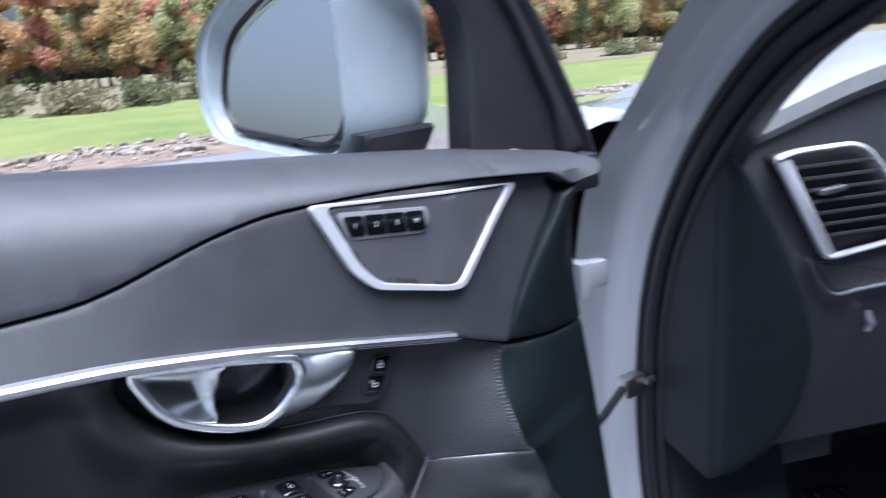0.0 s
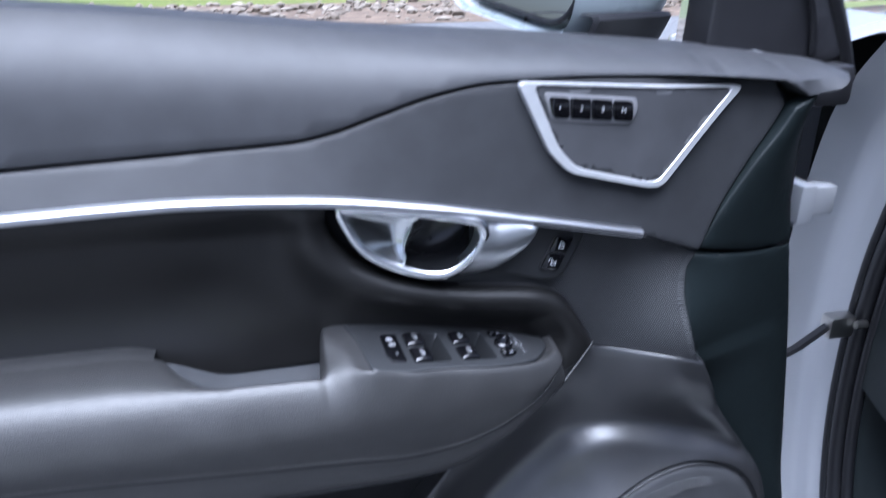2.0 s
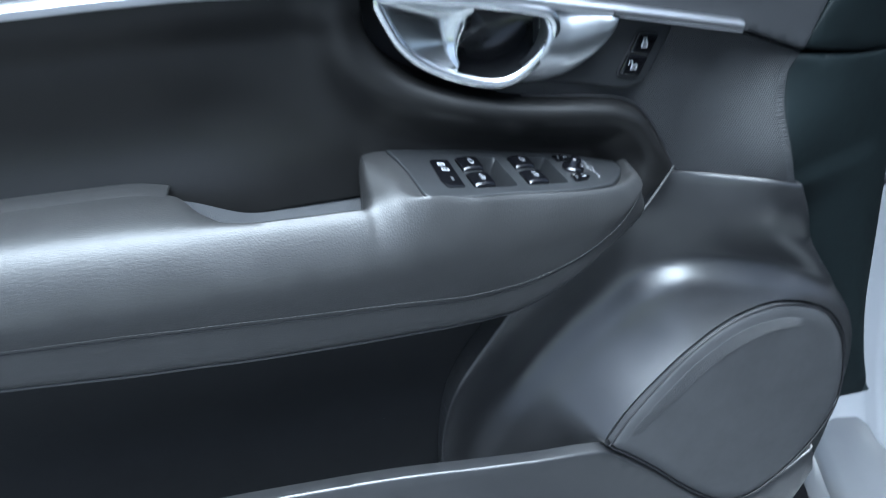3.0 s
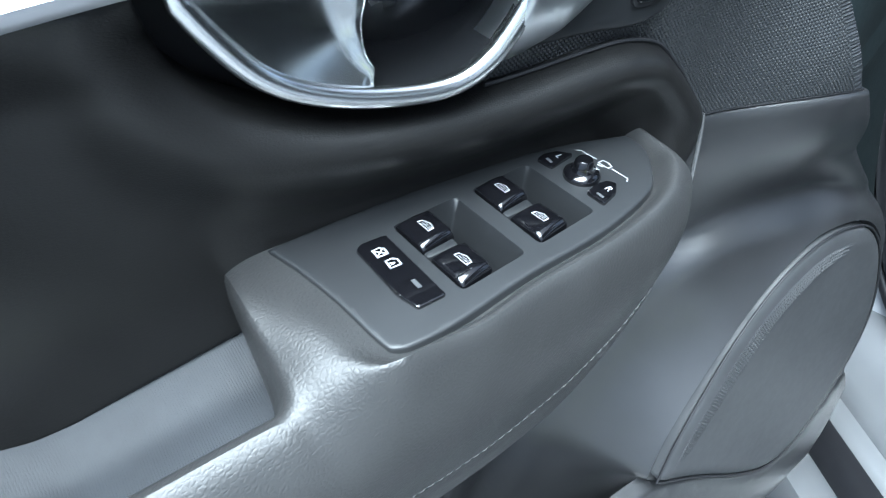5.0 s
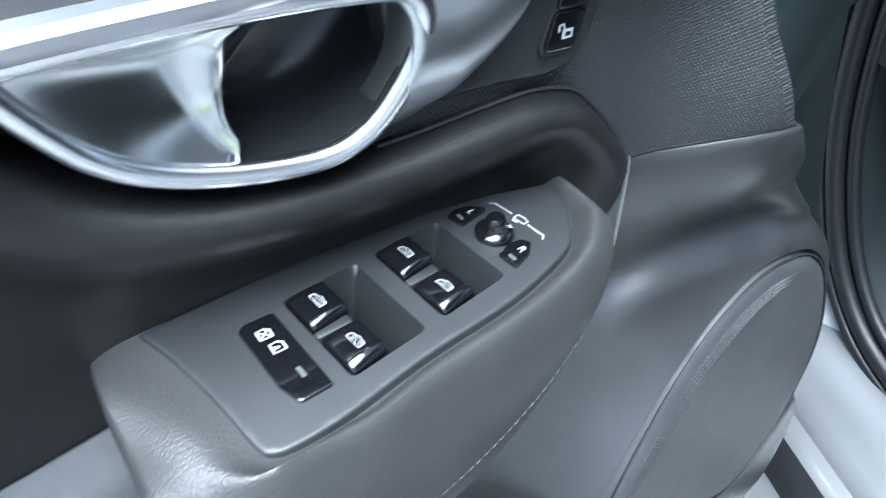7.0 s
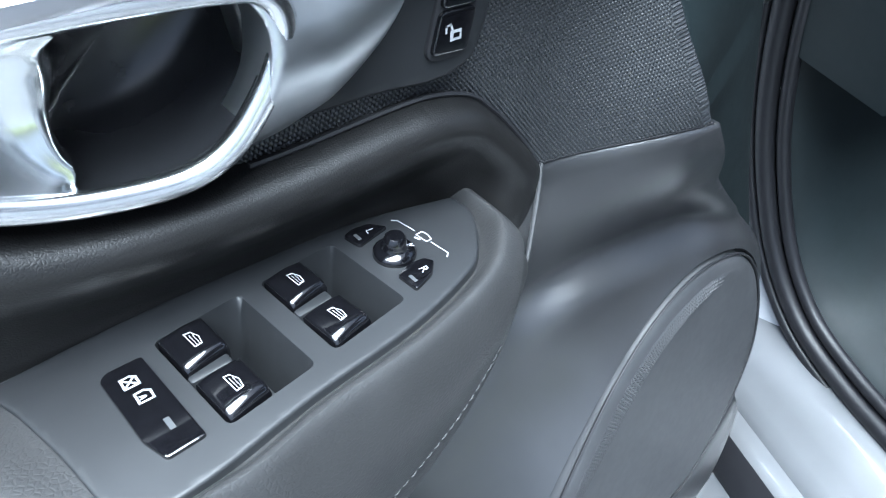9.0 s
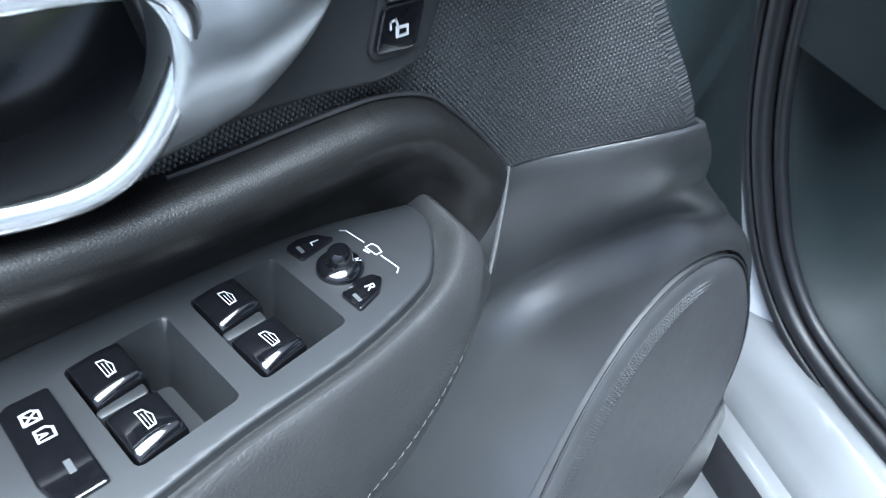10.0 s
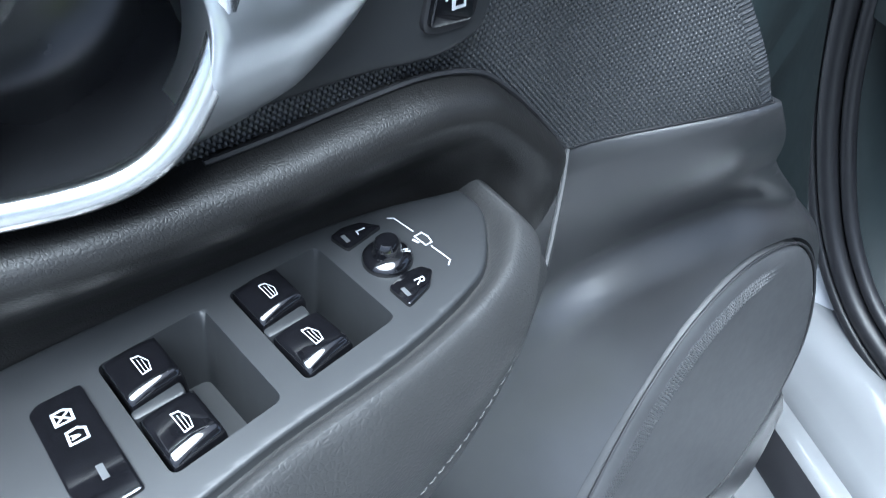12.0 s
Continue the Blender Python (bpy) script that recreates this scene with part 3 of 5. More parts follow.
SEAM = [(-0.75, 0.556, 0.850), (-0.3, 0.556, 0.823), (-0.155, 0.556, 0.811), (-0.115, 0.556, 0.809), (-0.085, 0.556, 0.807), (-0.03, 0.556, 0.805), (0.034, 0.556, 0.804), (0.0485, 0.556, 0.804), (0.066, 0.556, 0.804), (0.092, 0.556, 0.804), (0.1244, 0.557, 0.804), (0.1645, 0.560, 0.805), (0.2159, 0.566, 0.822), (0.258, 0.573, 0.847), (0.285, 0.582, 0.863), (0.303, 0.592, 0.8745), (0.306, 0.630, 0.884)]
ST = np.stack([LIP, CROWN, BULGE, CREASE, SEAM], 1).astype(float)
ST[9:, 1, 2] = ST[9:, 0, 2] + 0.0028
N, C = np.array([0.184, -0.052, 0.982]), np.array([0.195, 0.601, 0.925])
N = N / np.linalg.norm(N)


def plane_z(x, y):
    return C[2] - (N[0] * (x - C[0]) + N[1] * (y - C[1])) / N[2]


back = []
for q in ST[:, 0]:
    if 0.044 < q[0] < 0.11:
        back.append([(q[0], 0.648, plane_z(q[0], 0.648) - 0.0035 - 0.010 * (q[0] < 0.055)), (q[0], 0.612, plane_z(q[0], 0.612) - 0.0030)])
    elif q[0] < 0.044:
        back.append([q + (0, 0.006, -0.020), q + (0, 0.0025, -0.006)])
    else:
        back.append([q + (0, 0.012, -0.012), q + (0, 0.005, -0.004)])
ALL = np.concatenate([np.array(back), ST], 1)
at = np.linspace(0, len(ALL) - 1, 8 * (len(ALL) - 1) + 1)
ALL[(ALL[:, 2, 0] > 0.085), 2, 2] -= 0.004
fine = np.stack([np.stack([fn(list(enumerate(ALL[:, k, c])))(at) for c in range(3)], -1) for k in range(7)], 1)
rows = [spl(np.vstack([sec, sec[6] + (0, 0.05, 0.004)]), 7) for sec in fine]
fine = fine[:, 2:]
for r in rows:
    r[35] += (0, 0.0018, 0.0)
Build().grid(rows).done("armrest_bolster", ARM, door, "padded grey leather armrest bolster")
S = fine[:, 4]
Build().tube([r[35] + (0, -0.0003, 0) for r in rows], 0.0009, 6).done("armrest_crease", DARK, door)
b = Build()
b.tube(S + (0, 0.001, -0.002), 0.0017, 6)
b.done("armrest_piping", ARM, door)
b = Build()
base = np.array([r[34] for r in rows])[fine[:, 4, 0] > -0.32] + (0, -0.0005, 0.0004)
s = np.concatenate([[0], np.cumsum(np.linalg.norm(np.diff(base, axis=0), axis=1))])
for t in np.arange(0, s[-1], 0.0055):
    e = [np.array([np.interp(u, s, base[:, k]) for k in range(3)]) for u in (t, t + 0.0019, t + 0.0038)]
    b.tube([e[0] + (0, 0.0002, 0), e[1] + (0, -0.0002, 0), e[2] + (0, 0.0002, 0)], 0.00034, 5)
tagged(b.done("stitching", THREAD, door, "fine grey stitched seam"), kind="stuff")
b = Build()
b.tube(spl([(0.3465, 0.6225, 0.896), (0.335, 0.613, 0.890), (0.320, 0.602, 0.882), (0.302, 0.5895, 0.873), (0.285, 0.580, 0.863)], 6), 0.0015, 8)
b.done("seam_piping", PIPING, door)

# rear part of the armrest top, the block round the switches and the pull pocket
x = xs(-0.75, -0.116, 60)
lip = lambda k: np.stack([np.interp(x, fine[:, k, 0], fine[:, k, c]) for c in range(3)], -1)
rows = [lip(0) + (0, -0.004, -0.0015), lip(0) + (0, 0.004, 0.0008), lip(0) + (0, 0.026, 0.0005), lip(0) + (0, 0.04, -0.002)]
Build().grid(rows).done("armrest_top", ARM, door, "grey leather armrest top")

def on(x, y, h=0.0):
    """A point h above the switch plate's plane."""
    return np.array([x, y, float(plane_z(x, y))]) + N * h


def onp(loop, h):
    return [on(p[0], p[1], h) for p in loop]


loop = [(-0.125, 0.660), (0.052, 0.660), (0.052, 0.570), (-0.03, 0.572), (-0.09, 0.590), (-0.125, 0.612)]
Build().patch(loop, 0.005, lambda x, y: (x, y, 0.890 + 0.020 * ss(-0.04, -0.12, x) + 0.022 * ss(0.61, 0.655, y)), back=(0, 0, -1), skirt=0.01).done("pull_pocket_liner", LINER, door, "ribbed blue-grey pocket liner")

# window switch plate with two finger wells
TOPE = [(0.0700, 0.6315), (0.1226, 0.6366), (0.1875, 0.6388), (0.2403, 0.6360), (0.2840, 0.6265)]
plate_loop = np.vstack([spl(TOPE, 6), spl([(0.2862, 0.6230), (0.2852, 0.6088), (0.2711, 0.5885), (0.256, 0.5778), (0.2159, 0.5662), (0.1645, 0.5592), (0.1244, 0.5512), (0.1015, 0.5490),
                        (0.0915, 0.5507), (0.0875, 0.5576), (0.0824, 0.5876), (0.0763, 0.6134)], 5)])
WELLS = [[(0.1272, 0.6182), (0.1668, 0.6232), (0.1728, 0.5715), (0.1330, 0.5652)], [(0.1770, 0.6245), (0.2162, 0.6290), (0.2225, 0.5800), (0.1825, 0.5732)]]


def well_inner(w):
    w = np.array(w)
    return np.array([w[0] + (0.0004, -0.0008), w[1] + (-0.0060, -0.0056), w[2] + (-0.0066, 0.0030), w[3] + (0.0004, 0.0008)])


OUTW = [rounded(w, 0.0035, 5) for w in WELLS]
INW = [rounded(well_inner(w), 0.003, 5) for w in WELLS]


def plate_place(x, y):
    p, h = np.stack([x, y], -1), np.zeros(len(x))
    for o, i in zip(OUTW, INW):
        io, ii = inside(p, o) & (gap(p, o) > 1e-5), inside(p, i) | (gap(p, i) < 1e-5)
        do, di = gap(p, o), gap(p, i)
        t = do / (do + di + 1e-9)
        h = np.where(ii, -0.034, np.where(io, -0.034 * ss(0, 1, t), h))
    return x + N[0] * h, y + N[1] * h, plane_z(x, y) + N[2] * h


b = Build().patch(plate_loop, 0.0022, plate_place, roll=0.0016, back=(0, 0, -1), skirt=0.006, ring=(*OUTW, *INW, *[o * 0.67 + i * 0.33 for o, i in zip(OUTW, INW)], *[o * 0.33 + i * 0.67 for o, i in zip(OUTW, INW)]))
plate = b.done("switch_plate", PLATE, door, "matt grey plastic window switch plate", sharp=55)


def icon_stroke(b, pts, w, h, slot=1, closed=False):
    """A printed line on the switch plate."""
    p = np.array(list(pts) + ([pts[0], pts[1]] if closed else []), float)
    for a, c in zip(p[:-1], p[1:]):
        d = c - a
        d = d / (np.linalg.norm(d) + 1e-9)
        q = np.array([-d[1], d[0]]) * w / 2
        e = d * w / 2
        b.add([h(*(a - e + q)), h(*(a - e - q)), h(*(c + e - q)), h(*(c + e + q))], [(0, 1, 2, 3)], slot)


def key(name, quad, icon, label):
    """A rocker key: quad gives its corners rear-outer, front-outer, front-inner, rear-inner."""
    q = np.array(quad, float)
    us, vs = np.concatenate([[0], np.linspace(0.03, 0.97, 13), [1]]), np.concatenate([[0], np.linspace(0.04, 0.96, 9), [1]])

    def top(u, v, lift=0.0):
        p = (q[0] * (1 - u) + q[1] * u) * (1 - v) + (q[3] * (1 - u) + q[2] * u) * v
        h = 0.0006 + 0.0030 * np.sin(np.pi * min(1, 0.12 + 0.62 * u)) - 0.0022 * max(0, (v - 0.80) / 0.2) ** 2 + lift
        return on(p[0], p[1], h)
    b = Build()
    g = np.array([[top(u, v, -0.0014 if u in (0, 1) or v in (0, 1) else 0.0) for v in vs] for u in us])
    b.grid(g)
    rim = [g[i, 0] for i in range(len(us))] + [g[-1, j] for j in range(1, len(vs))] + [g[i, -1] for i in range(len(us) - 2, -1, -1)] + [g[0, j] for j in range(len(vs) - 2, 0, -1)]
    rim = np.array(rim)
    b.grid([rim, rim - N * 0.034], wrap_v=True)
    icon(b, lambda u, v: top(u, v, 0.00018))
    return b.done(name, [GLOSS, ICON, DIMICON], plate, label, sharp=60)


def window_icon(b, h):
    at = lambda a, c: h(0.44 + 0.25 * c, 0.26 + 0.40 * a)
    icon_stroke(b, [(0, 0), (1, 0.02), (1.0, 0.65), (0.52, 0.84), (0.06, 0.50)], 0.07, at, closed=True)
    icon_stroke(b, [(0.22, 0.27), (0.96, 0.27)], 0.045, at)
    icon_stroke(b, [(0.28, 0.53), (0.96, 0.50)], 0.045, at)


KEYQ = [[(0.1288, 0.6168), (0.1478, 0.6180), (0.1500, 0.5985), (0.1312, 0.5952)], [(0.1315, 0.5888), (0.1500, 0.5900), (0.1524, 0.5700), (0.1342, 0.5664)],
        [(0.1786, 0.6232), (0.1970, 0.6245), (0.1994, 0.6060), (0.1808, 0.6024)], [(0.1812, 0.5955), (0.1996, 0.5970), (0.2032, 0.5785), (0.1842, 0.5744)]]
for quad in KEYQ:
    key("window_key", quad, window_icon, "glossy black window rocker key with white window print")
for k in (0, 2):
    a, c = np.array(KEYQ[k]), np.array(KEYQ[k + 1])
    lp = rounded([a[3] + (-0.001, -0.0012), a[2] + (-0.002, -0.0016), c[1] + (-0.002, 0.0014), c[0] + (-0.001, 0.0012)], 0.0015, 3)
    Build().slab(onp(lp, 0.0006), N, 0.035, 0.0008).done("key_bridge", PLATE, plate)

# child lock key
b = Build()
lp = rounded([(0.1040, 0.6100), (0.1072, 0.6128), (0.1212, 0.6134), (0.1251, 0.5658), (0.1100, 0.5646), (0.1062, 0.5760)], 0.0016, 4)
b.slab(onp(lp, 0.0016), N, 0.004, 0.0009)
P = lambda x, y: on(x, y, 0.00185)
for n, (cx, cy) in enumerate(((0.1126, 0.6030), (0.1144, 0.5940))):
    at2 = lambda u, v: P(cx + 0.85 * u, cy + 0.85 * v)
    icon_stroke(b, [(-0.0030, 0.0030), (0.0010, 0.0034), (0.0034, 0.0018), (0.0034, -0.0028), (-0.0030, -0.0030)], 0.0010, at2, closed=True)
    if n:
        b.add([at2(u, v) for u, v in ((-0.0026, 0.0012), (0.0006, 0.0004), (0.0014, -0.0004), (0.0004, -0.0010), (-0.0026, -0.0014), (-0.0012, -0.0002))], [(0, 1, 2, 3, 4, 5)], 1)
    else:
        icon_stroke(b, [(-0.0020, 0.0018), (0.0022, -0.0018)], 0.0009, at2)
        icon_stroke(b, [(-0.0020, -0.0018), (0.0020, 0.0016)], 0.0009, at2)
b.add([P(0.1166 + u, 0.5775 + v) for u, v in ((-0.0012, 0.0030), (0.0010, 0.0030), (0.0014, -0.0030), (-0.0008, -0.0030))], [(0, 1, 2, 3)], 2)
b.done("child_lock_key", [GLOSS, ICON, DIMICON], plate, "glossy black child lock key with white prints", sharp=22)

# mirror keys, knob and the printed bracket
for name, lp, ch, at, bar in (("L", [(0.2228, 0.6290), (0.2290, 0.6312), (0.2375, 0.6300), (0.2438, 0.6232), (0.2352, 0.6212), (0.2252, 0.6188)], "L", (0.2345, 0.6245), (0.2272, 0.6240)),
                              ("R", [(0.2275, 0.5930), (0.2362, 0.5962), (0.2440, 0.5955), (0.2468, 0.5912), (0.2410, 0.5850), (0.2290, 0.5808)], "R", (0.2388, 0.5888), (0.2312, 0.5868))):
    b = Build()
    lp = rounded(lp, 0.0016, 3)
    b.slab(onp(lp, 0.0020), N, 0.004, 0.0009)
    cu = bpy.data.curves.new("letter", "FONT")
    cu.body, cu.size, cu.align_x, cu.align_y = ch, 0.0062, "CENTER", "CENTER"
    tmp = bpy.data.objects.new("letter", cu)
    scene.collection.objects.link(tmp)
    me = bpy.data.meshes.new_from_object(tmp.evaluated_get(bpy.context.evaluated_depsgraph_get()))
    b.add([on(at[0] + v.co.y * 0.95 - v.co.x * 0.05, at[1] - v.co.x - v.co.y * 0.05, 0.0023) for v in me.vertices], [tuple(p.vertices) for p in me.polygons], 1)
    bpy.data.objects.remove(tmp)
    b.add([on(bar[0] + u, bar[1] + v, 0.0023) for u, v in ((-0.0009, 0.0024), (0.0009, 0.0024), (0.0011, -0.0024), (-0.0007, -0.0024))], [(0, 1, 2, 3)], 2)
    b.done("mirror_select_key", [GLOSS, ICON, DIMICON], plate, "glossy black mirror select key with white letter " + ch)

b = Build()
kc = np.array([0.2360, 0.6068])
prof = [(0.0102, -0.001), (0.0102, 0.0015), (0.0098, 0.0026), (0.0080, 0.0040), (0.0064, 0.0046), (0.0055, 0.0066), (0.0051, 0.0100), (0.0040, 0.0112), (0.0001, 0.0116)]
w = np.arange(28) * 2 * np.pi / 28
b.grid([[on(kc[0] + r * np.cos(t), kc[1] + r * np.sin(t), h) for t in w] for r, h in prof], wrap_v=True)
for t in (-0.55,):
    e = kc + 0.0072 * np.array([np.cos(t), np.sin(t)])
    icon_stroke(b, [e + (-0.001, 0.0012), e + (0.001, 0.0004), e + (-0.0006, -0.0002), e + (0.001, -0.0012)], 0.0005, lambda x, y: on(x, y, 0.0049), 1)
b.done("mirror_knob", [GLOSS, ICON], plate, "glossy black mirror adjuster knob")

b = Build()
P = lambda x, y: on(x, y, 0.0004)
icon_stroke(b, [(0.2488, 0.6268), (0.2510, 0.6252), (0.2532, 0.6145)], 0.0006, P, 0)
icon_stroke(b, [(0.2545, 0.6030), (0.2562, 0.5928), (0.2540, 0.5908)], 0.0006, P, 0)
icon_stroke(b, [(0.2520, 0.6115), (0.2556, 0.6118), (0.2566, 0.6085), (0.2560, 0.6050), (0.2530, 0.6048), (0.2524, 0.6085)], 0.0006, P, 0, closed=True)
icon_stroke(b, [(0.2505, 0.6100), (0.2512, 0.6080)], 0.0011, P, 0)
b.done("mirror_print", ICON, plate)

# ---- door handle ----
RIML = np.vstack([spl([(0.071, 1.0820), (0.110, 1.0785), (0.160, 1.0710), (0.198, 1.0630), (0.2095, 1.0575), (0.2130, 1.0470), (0.2075, 1.0340), (0.196, 1.0205), (0.183, 1.0105), (0.168, 1.0062),
                       (0.150, 1.0085), (0.125, 1.0170), (0.103, 1.0290), (0.088, 1.0435), (0.077, 1.0640), (0.071, 1.0790)], 5)[:-1]])
HOLE = spl([(0.1490, 1.0655), (0.165, 1.0640), (0.185, 1.0602), (0.2030, 1.0550), (0.2092, 1.0465), (0.2040, 1.0355), (0.1925, 1.0225), (0.1805, 1.0138), (0.168, 1.0098), (0.152, 1.0128),
            (0.1400, 1.0190), (0.1338, 1.0265), (0.1345, 1.037), (0.1390, 1.050), (0.1425, 1.0595), (0.1465, 1.0640)], 5)[:-1]
rim_y = fn([(0.07, 0.616), (0.12, 0.612), (0.21, 0.604)])
MIDH = np.array([0.172, 1.040])


def reach(loop, n=140):
    """The loop's points by even turns round the handle's middle."""
    q = loop - MIDH
    a = np.unwrap(np.arctan2(q[:, 1], q[:, 0]))
    if a[-1] < a[0]:
        a, q = a[::-1], q[::-1]
    a, r = np.append(a, a[0] + 2 * np.pi), np.append(np.linalg.norm(q, axis=1), np.linalg.norm(q[0]))
    t = np.arange(n) * 2 * np.pi / n
    rr = np.interp(np.mod(t - a[0], 2 * np.pi) + a[0], a, r)
    for _ in range(2):
        rr = (np.roll(rr, 1) + 2 * rr + np.roll(rr, -1)) / 4
    return MIDH + rr[:, None] * np.stack([np.cos(t), np.sin(t)], -1), np.stack([np.cos(t), np.sin(t)], -1)


RO, way = reach(dense(RIML, 0.001))
HO, way = reach(dense(HOLE, 0.001))
HO = HO + (RO - way * 0.0024 - HO) * ss(0.014, 0.009, np.linalg.norm(RO - HO, axis=1))[:, None]
wide = np.linalg.norm(RO - HO, axis=1)
leftness = np.clip(wide / 0.06, 0, 1)
deep = np.minimum(0.014, 0.26 * wide + 0.002)
for _ in range(8):
    leftness = (np.roll(leftness, 1) + 2 * leftness + np.roll(leftness, -1)) / 4
    deep = (np.roll(deep, 1) + 2 * deep + np.roll(deep, -1)) / 4
rows = []
for t in np.linspace(0, 1, 18):
    p = RO * (1 - t) + HO * t
    y = rim_y(p[:, 0]) + 0.001 + deep * np.sin(t * np.pi / 2 * 0.9) ** 1.25 - 0.0035 * leftness * ss(0.72, 1.0, t)
    rows.append(np.stack([p[:, 0], y, p[:, 1]], -1))
for din, dy in ((0.0015, 0.0008), (0.0032, 0.0030), (0.0055, 0.0075), (0.0075, 0.013), (0.0080, 0.018)):
    p = HO - way * (din * leftness + 0.0002)[:, None]
    rows.append(np.stack([p[:, 0], rows[17][:, 1] + dy * (0.1 + 0.9 * ss(0.0, 0.5, leftness)), p[:, 1]], -1))
handle = Build().grid(rows, wrap_v=True).done("handle_bowl", CHROME, door, "satin chrome pull handle bowl", sharp=70)
b = Build()
b.tube([(p[0], rim_y(p[0]) + 0.0004, p[1]) for p in RIML], 0.0048, 14, closed=True, flat=0.85, up=(0, 1, 0))
b.done("handle_rim", RIM, handle, "bright chrome handle loop")
p = rows[-1]
back = [p, p + np.stack([way[:, 0] * 0.006, 0 * wide + 0.002, way[:, 1] * 0.002], -1)]
for k, dy in ((1.0, 0.012), (0.9, 0.026), (0.6, 0.034), (0.2, 0.037), (0.01, 0.0375)):
    q = MIDH + (back[1][:, [0, 2]] - MIDH) * k
    back.append(np.stack([q[:, 0], 0 * wide + 0.628 + dy, q[:, 1]], -1))
Build().grid(back, wrap_v=True).done("handle_recess", mat("recess_plastic", (0.014, 0.0145, 0.016), 0.24), handle, "dark finger recess")
# the solid lever root beside the loop
ROOT = np.vstack([spl([(0.200, 1.0660), (0.235, 1.0595), (0.2685, 1.0515)], 4), spl([(0.2655, 1.0440), (0.256, 1.0300), (0.246, 1.0190), (0.232, 1.0090), (0.212, 1.0020), (0.190, 1.0015)], 4),
                  spl([(0.1890, 1.0130), (0.2005, 1.029), (0.2065, 1.046), (0.2030, 1.059)], 4)])


def root_y(x, z):
    v = np.clip((z - (1.0035 + 0.35 * np.maximum(0, x - 0.225))) / (1.067 - 0.235 * (x - 0.2) - 1.0035), 0, 1)
    return x, 0.613 - 0.0135 * np.sin(np.pi * v) ** 0.8 + 0.06 * (x - 0.21) * 0.2, z


Build().patch(ROOT, 0.003, root_y, roll=0.003, skirt=0.02).done("handle_lever", mat("brushed_chrome", (0.62, 0.64, 0.66), 0.33, metal=1.0, vary=0.03, bump=[("noise", 900, 0.15)], depth=0.0001), handle, "brushed metal lever")

# lock switch with its smooth surround
SUR = np.vstack([[(0.205, 1.055), (0.268, 1.0495)], spl([(0.300, 1.0435), (0.3215, 1.0370), (0.3235, 1.0310), (0.3165, 1.0130), (0.3065, 0.9935), (0.2985, 0.9855), (0.280, 0.9835), (0.255, 0.9890), (0.225, 0.9945)], 5), [(0.205, 0.998)]])
pod = Build().patch(SUR, 0.004, lambda x, z: (x, 0.6215 - 0.004 * ss(0.24, 0.30, x), z), roll=0.003, skirt=0.012).done("lock_surround", PLATE, door, "smooth dark grey lock switch surround")
LOCK = np.array([(0.2925, 1.0335), (0.3115, 1.0302), (0.2960, 0.9940), (0.2768, 0.9985)])
for k in (0, 1):
    b = Build()
    a0, a1 = (0.0, 0.485) if k == 0 else (0.515, 1.0)
    q = [LOCK[0] * (1 - a0) + LOCK[3] * a0, LOCK[1] * (1 - a0) + LOCK[2] * a0, LOCK[1] * (1 - a1) + LOCK[2] * a1, LOCK[0] * (1 - a1) + LOCK[3] * a1]
    q = rounded(q, 0.0034, 5)
    b.slab([(p[0], 0.6145, p[1]) for p in q], (0, -1, 0), 0.006, 0.0012)
    c = np.mean(q, 0)
    P = lambda x, z: np.array([c[0] + x - 0.0, 0.6141, c[1] + z])
    b.add([P(u, v) for u, v in ((-0.0034, -0.0030), (0.0026, -0.0040), (0.0034, 0.0005), (-0.0026, 0.0016))], [(3, 2, 1, 0)], 1)
    P3 = lambda x, z: np.array([c[0] + x, 0.6138, c[1] + z])
    b.add([P3(u, v) for u, v in ((-0.0018, -0.0018), (0.0016, -0.0024), (0.0020, -0.0005), (-0.0012, 0.0002))], [(3, 2, 1, 0)], 0)
    sh = -0.0032 if k else 0.0
    icon_stroke(b, [(-0.0016 + sh, 0.0016), (-0.0012 + sh, 0.0042), (0.0012 + sh, 0.0042), (0.0018 + sh, 0.0012)][: 4], 0.0010, P, 1)
    b.done("lock_key", [GLOSS, ICON], pod, "glossy black door lock key with white padlock print")
Build().slab([(p[0], 0.6165, p[1]) for p in rounded((LOCK - LOCK.mean(0)) * 1.16 + LOCK.mean(0), 0.007, 5)], (0, -1, 0), 0.005, 0.0008).done("lock_key_frame", DARK, pod)

# ---- lower door: carrier, lower panel, speaker swell, grille, map pocket ----
loop = np.array([(-0.75, 0.22), (0.55, 0.22), (0.60, 0.40), (0.61, 0.95), (0.605, 1.165), (0.25, 1.15), (-0.75, 1.09)])
Build().slab([(p[0], 0.668, p[1]) for p in loop], (0, -1, 0), 0.02, 0.002).done("panel_carrier", DARK, door)
loop = np.array([(-0.75, 0.22), (0.34, 0.22), (0.34, 0.86), (0.28, 0.86), (0.10, 0.835), (-0.75, 0.85)])
Build().patch(loop, 0.03, lambda x, z: (x, 0.640 + 0.022 * ss(0.84, 0.70, z), z), roll=0.006, skirt=0.02).done("lower_panel", LOWER, door, "dark hard plastic lower panel")
GRL = np.vstack([spl([(0.277, 0.5985), (0.300, 0.628), (0.334, 0.661), (0.368, 0.689), (0.404, 0.710), (0.438, 0.721), (0.475, 0.724), (0.512, 0.716), (0.547, 0.697), (0.572, 0.663), (0.583, 0.620), (0.583, 0.578),
                      (0.572, 0.545), (0.545, 0.511), (0.508, 0.481), (0.466, 0.463), (0.424, 0.471), (0.379, 0.505), (0.335, 0.548), (0.301, 0.578), (0.283, 0.592)], 5)])
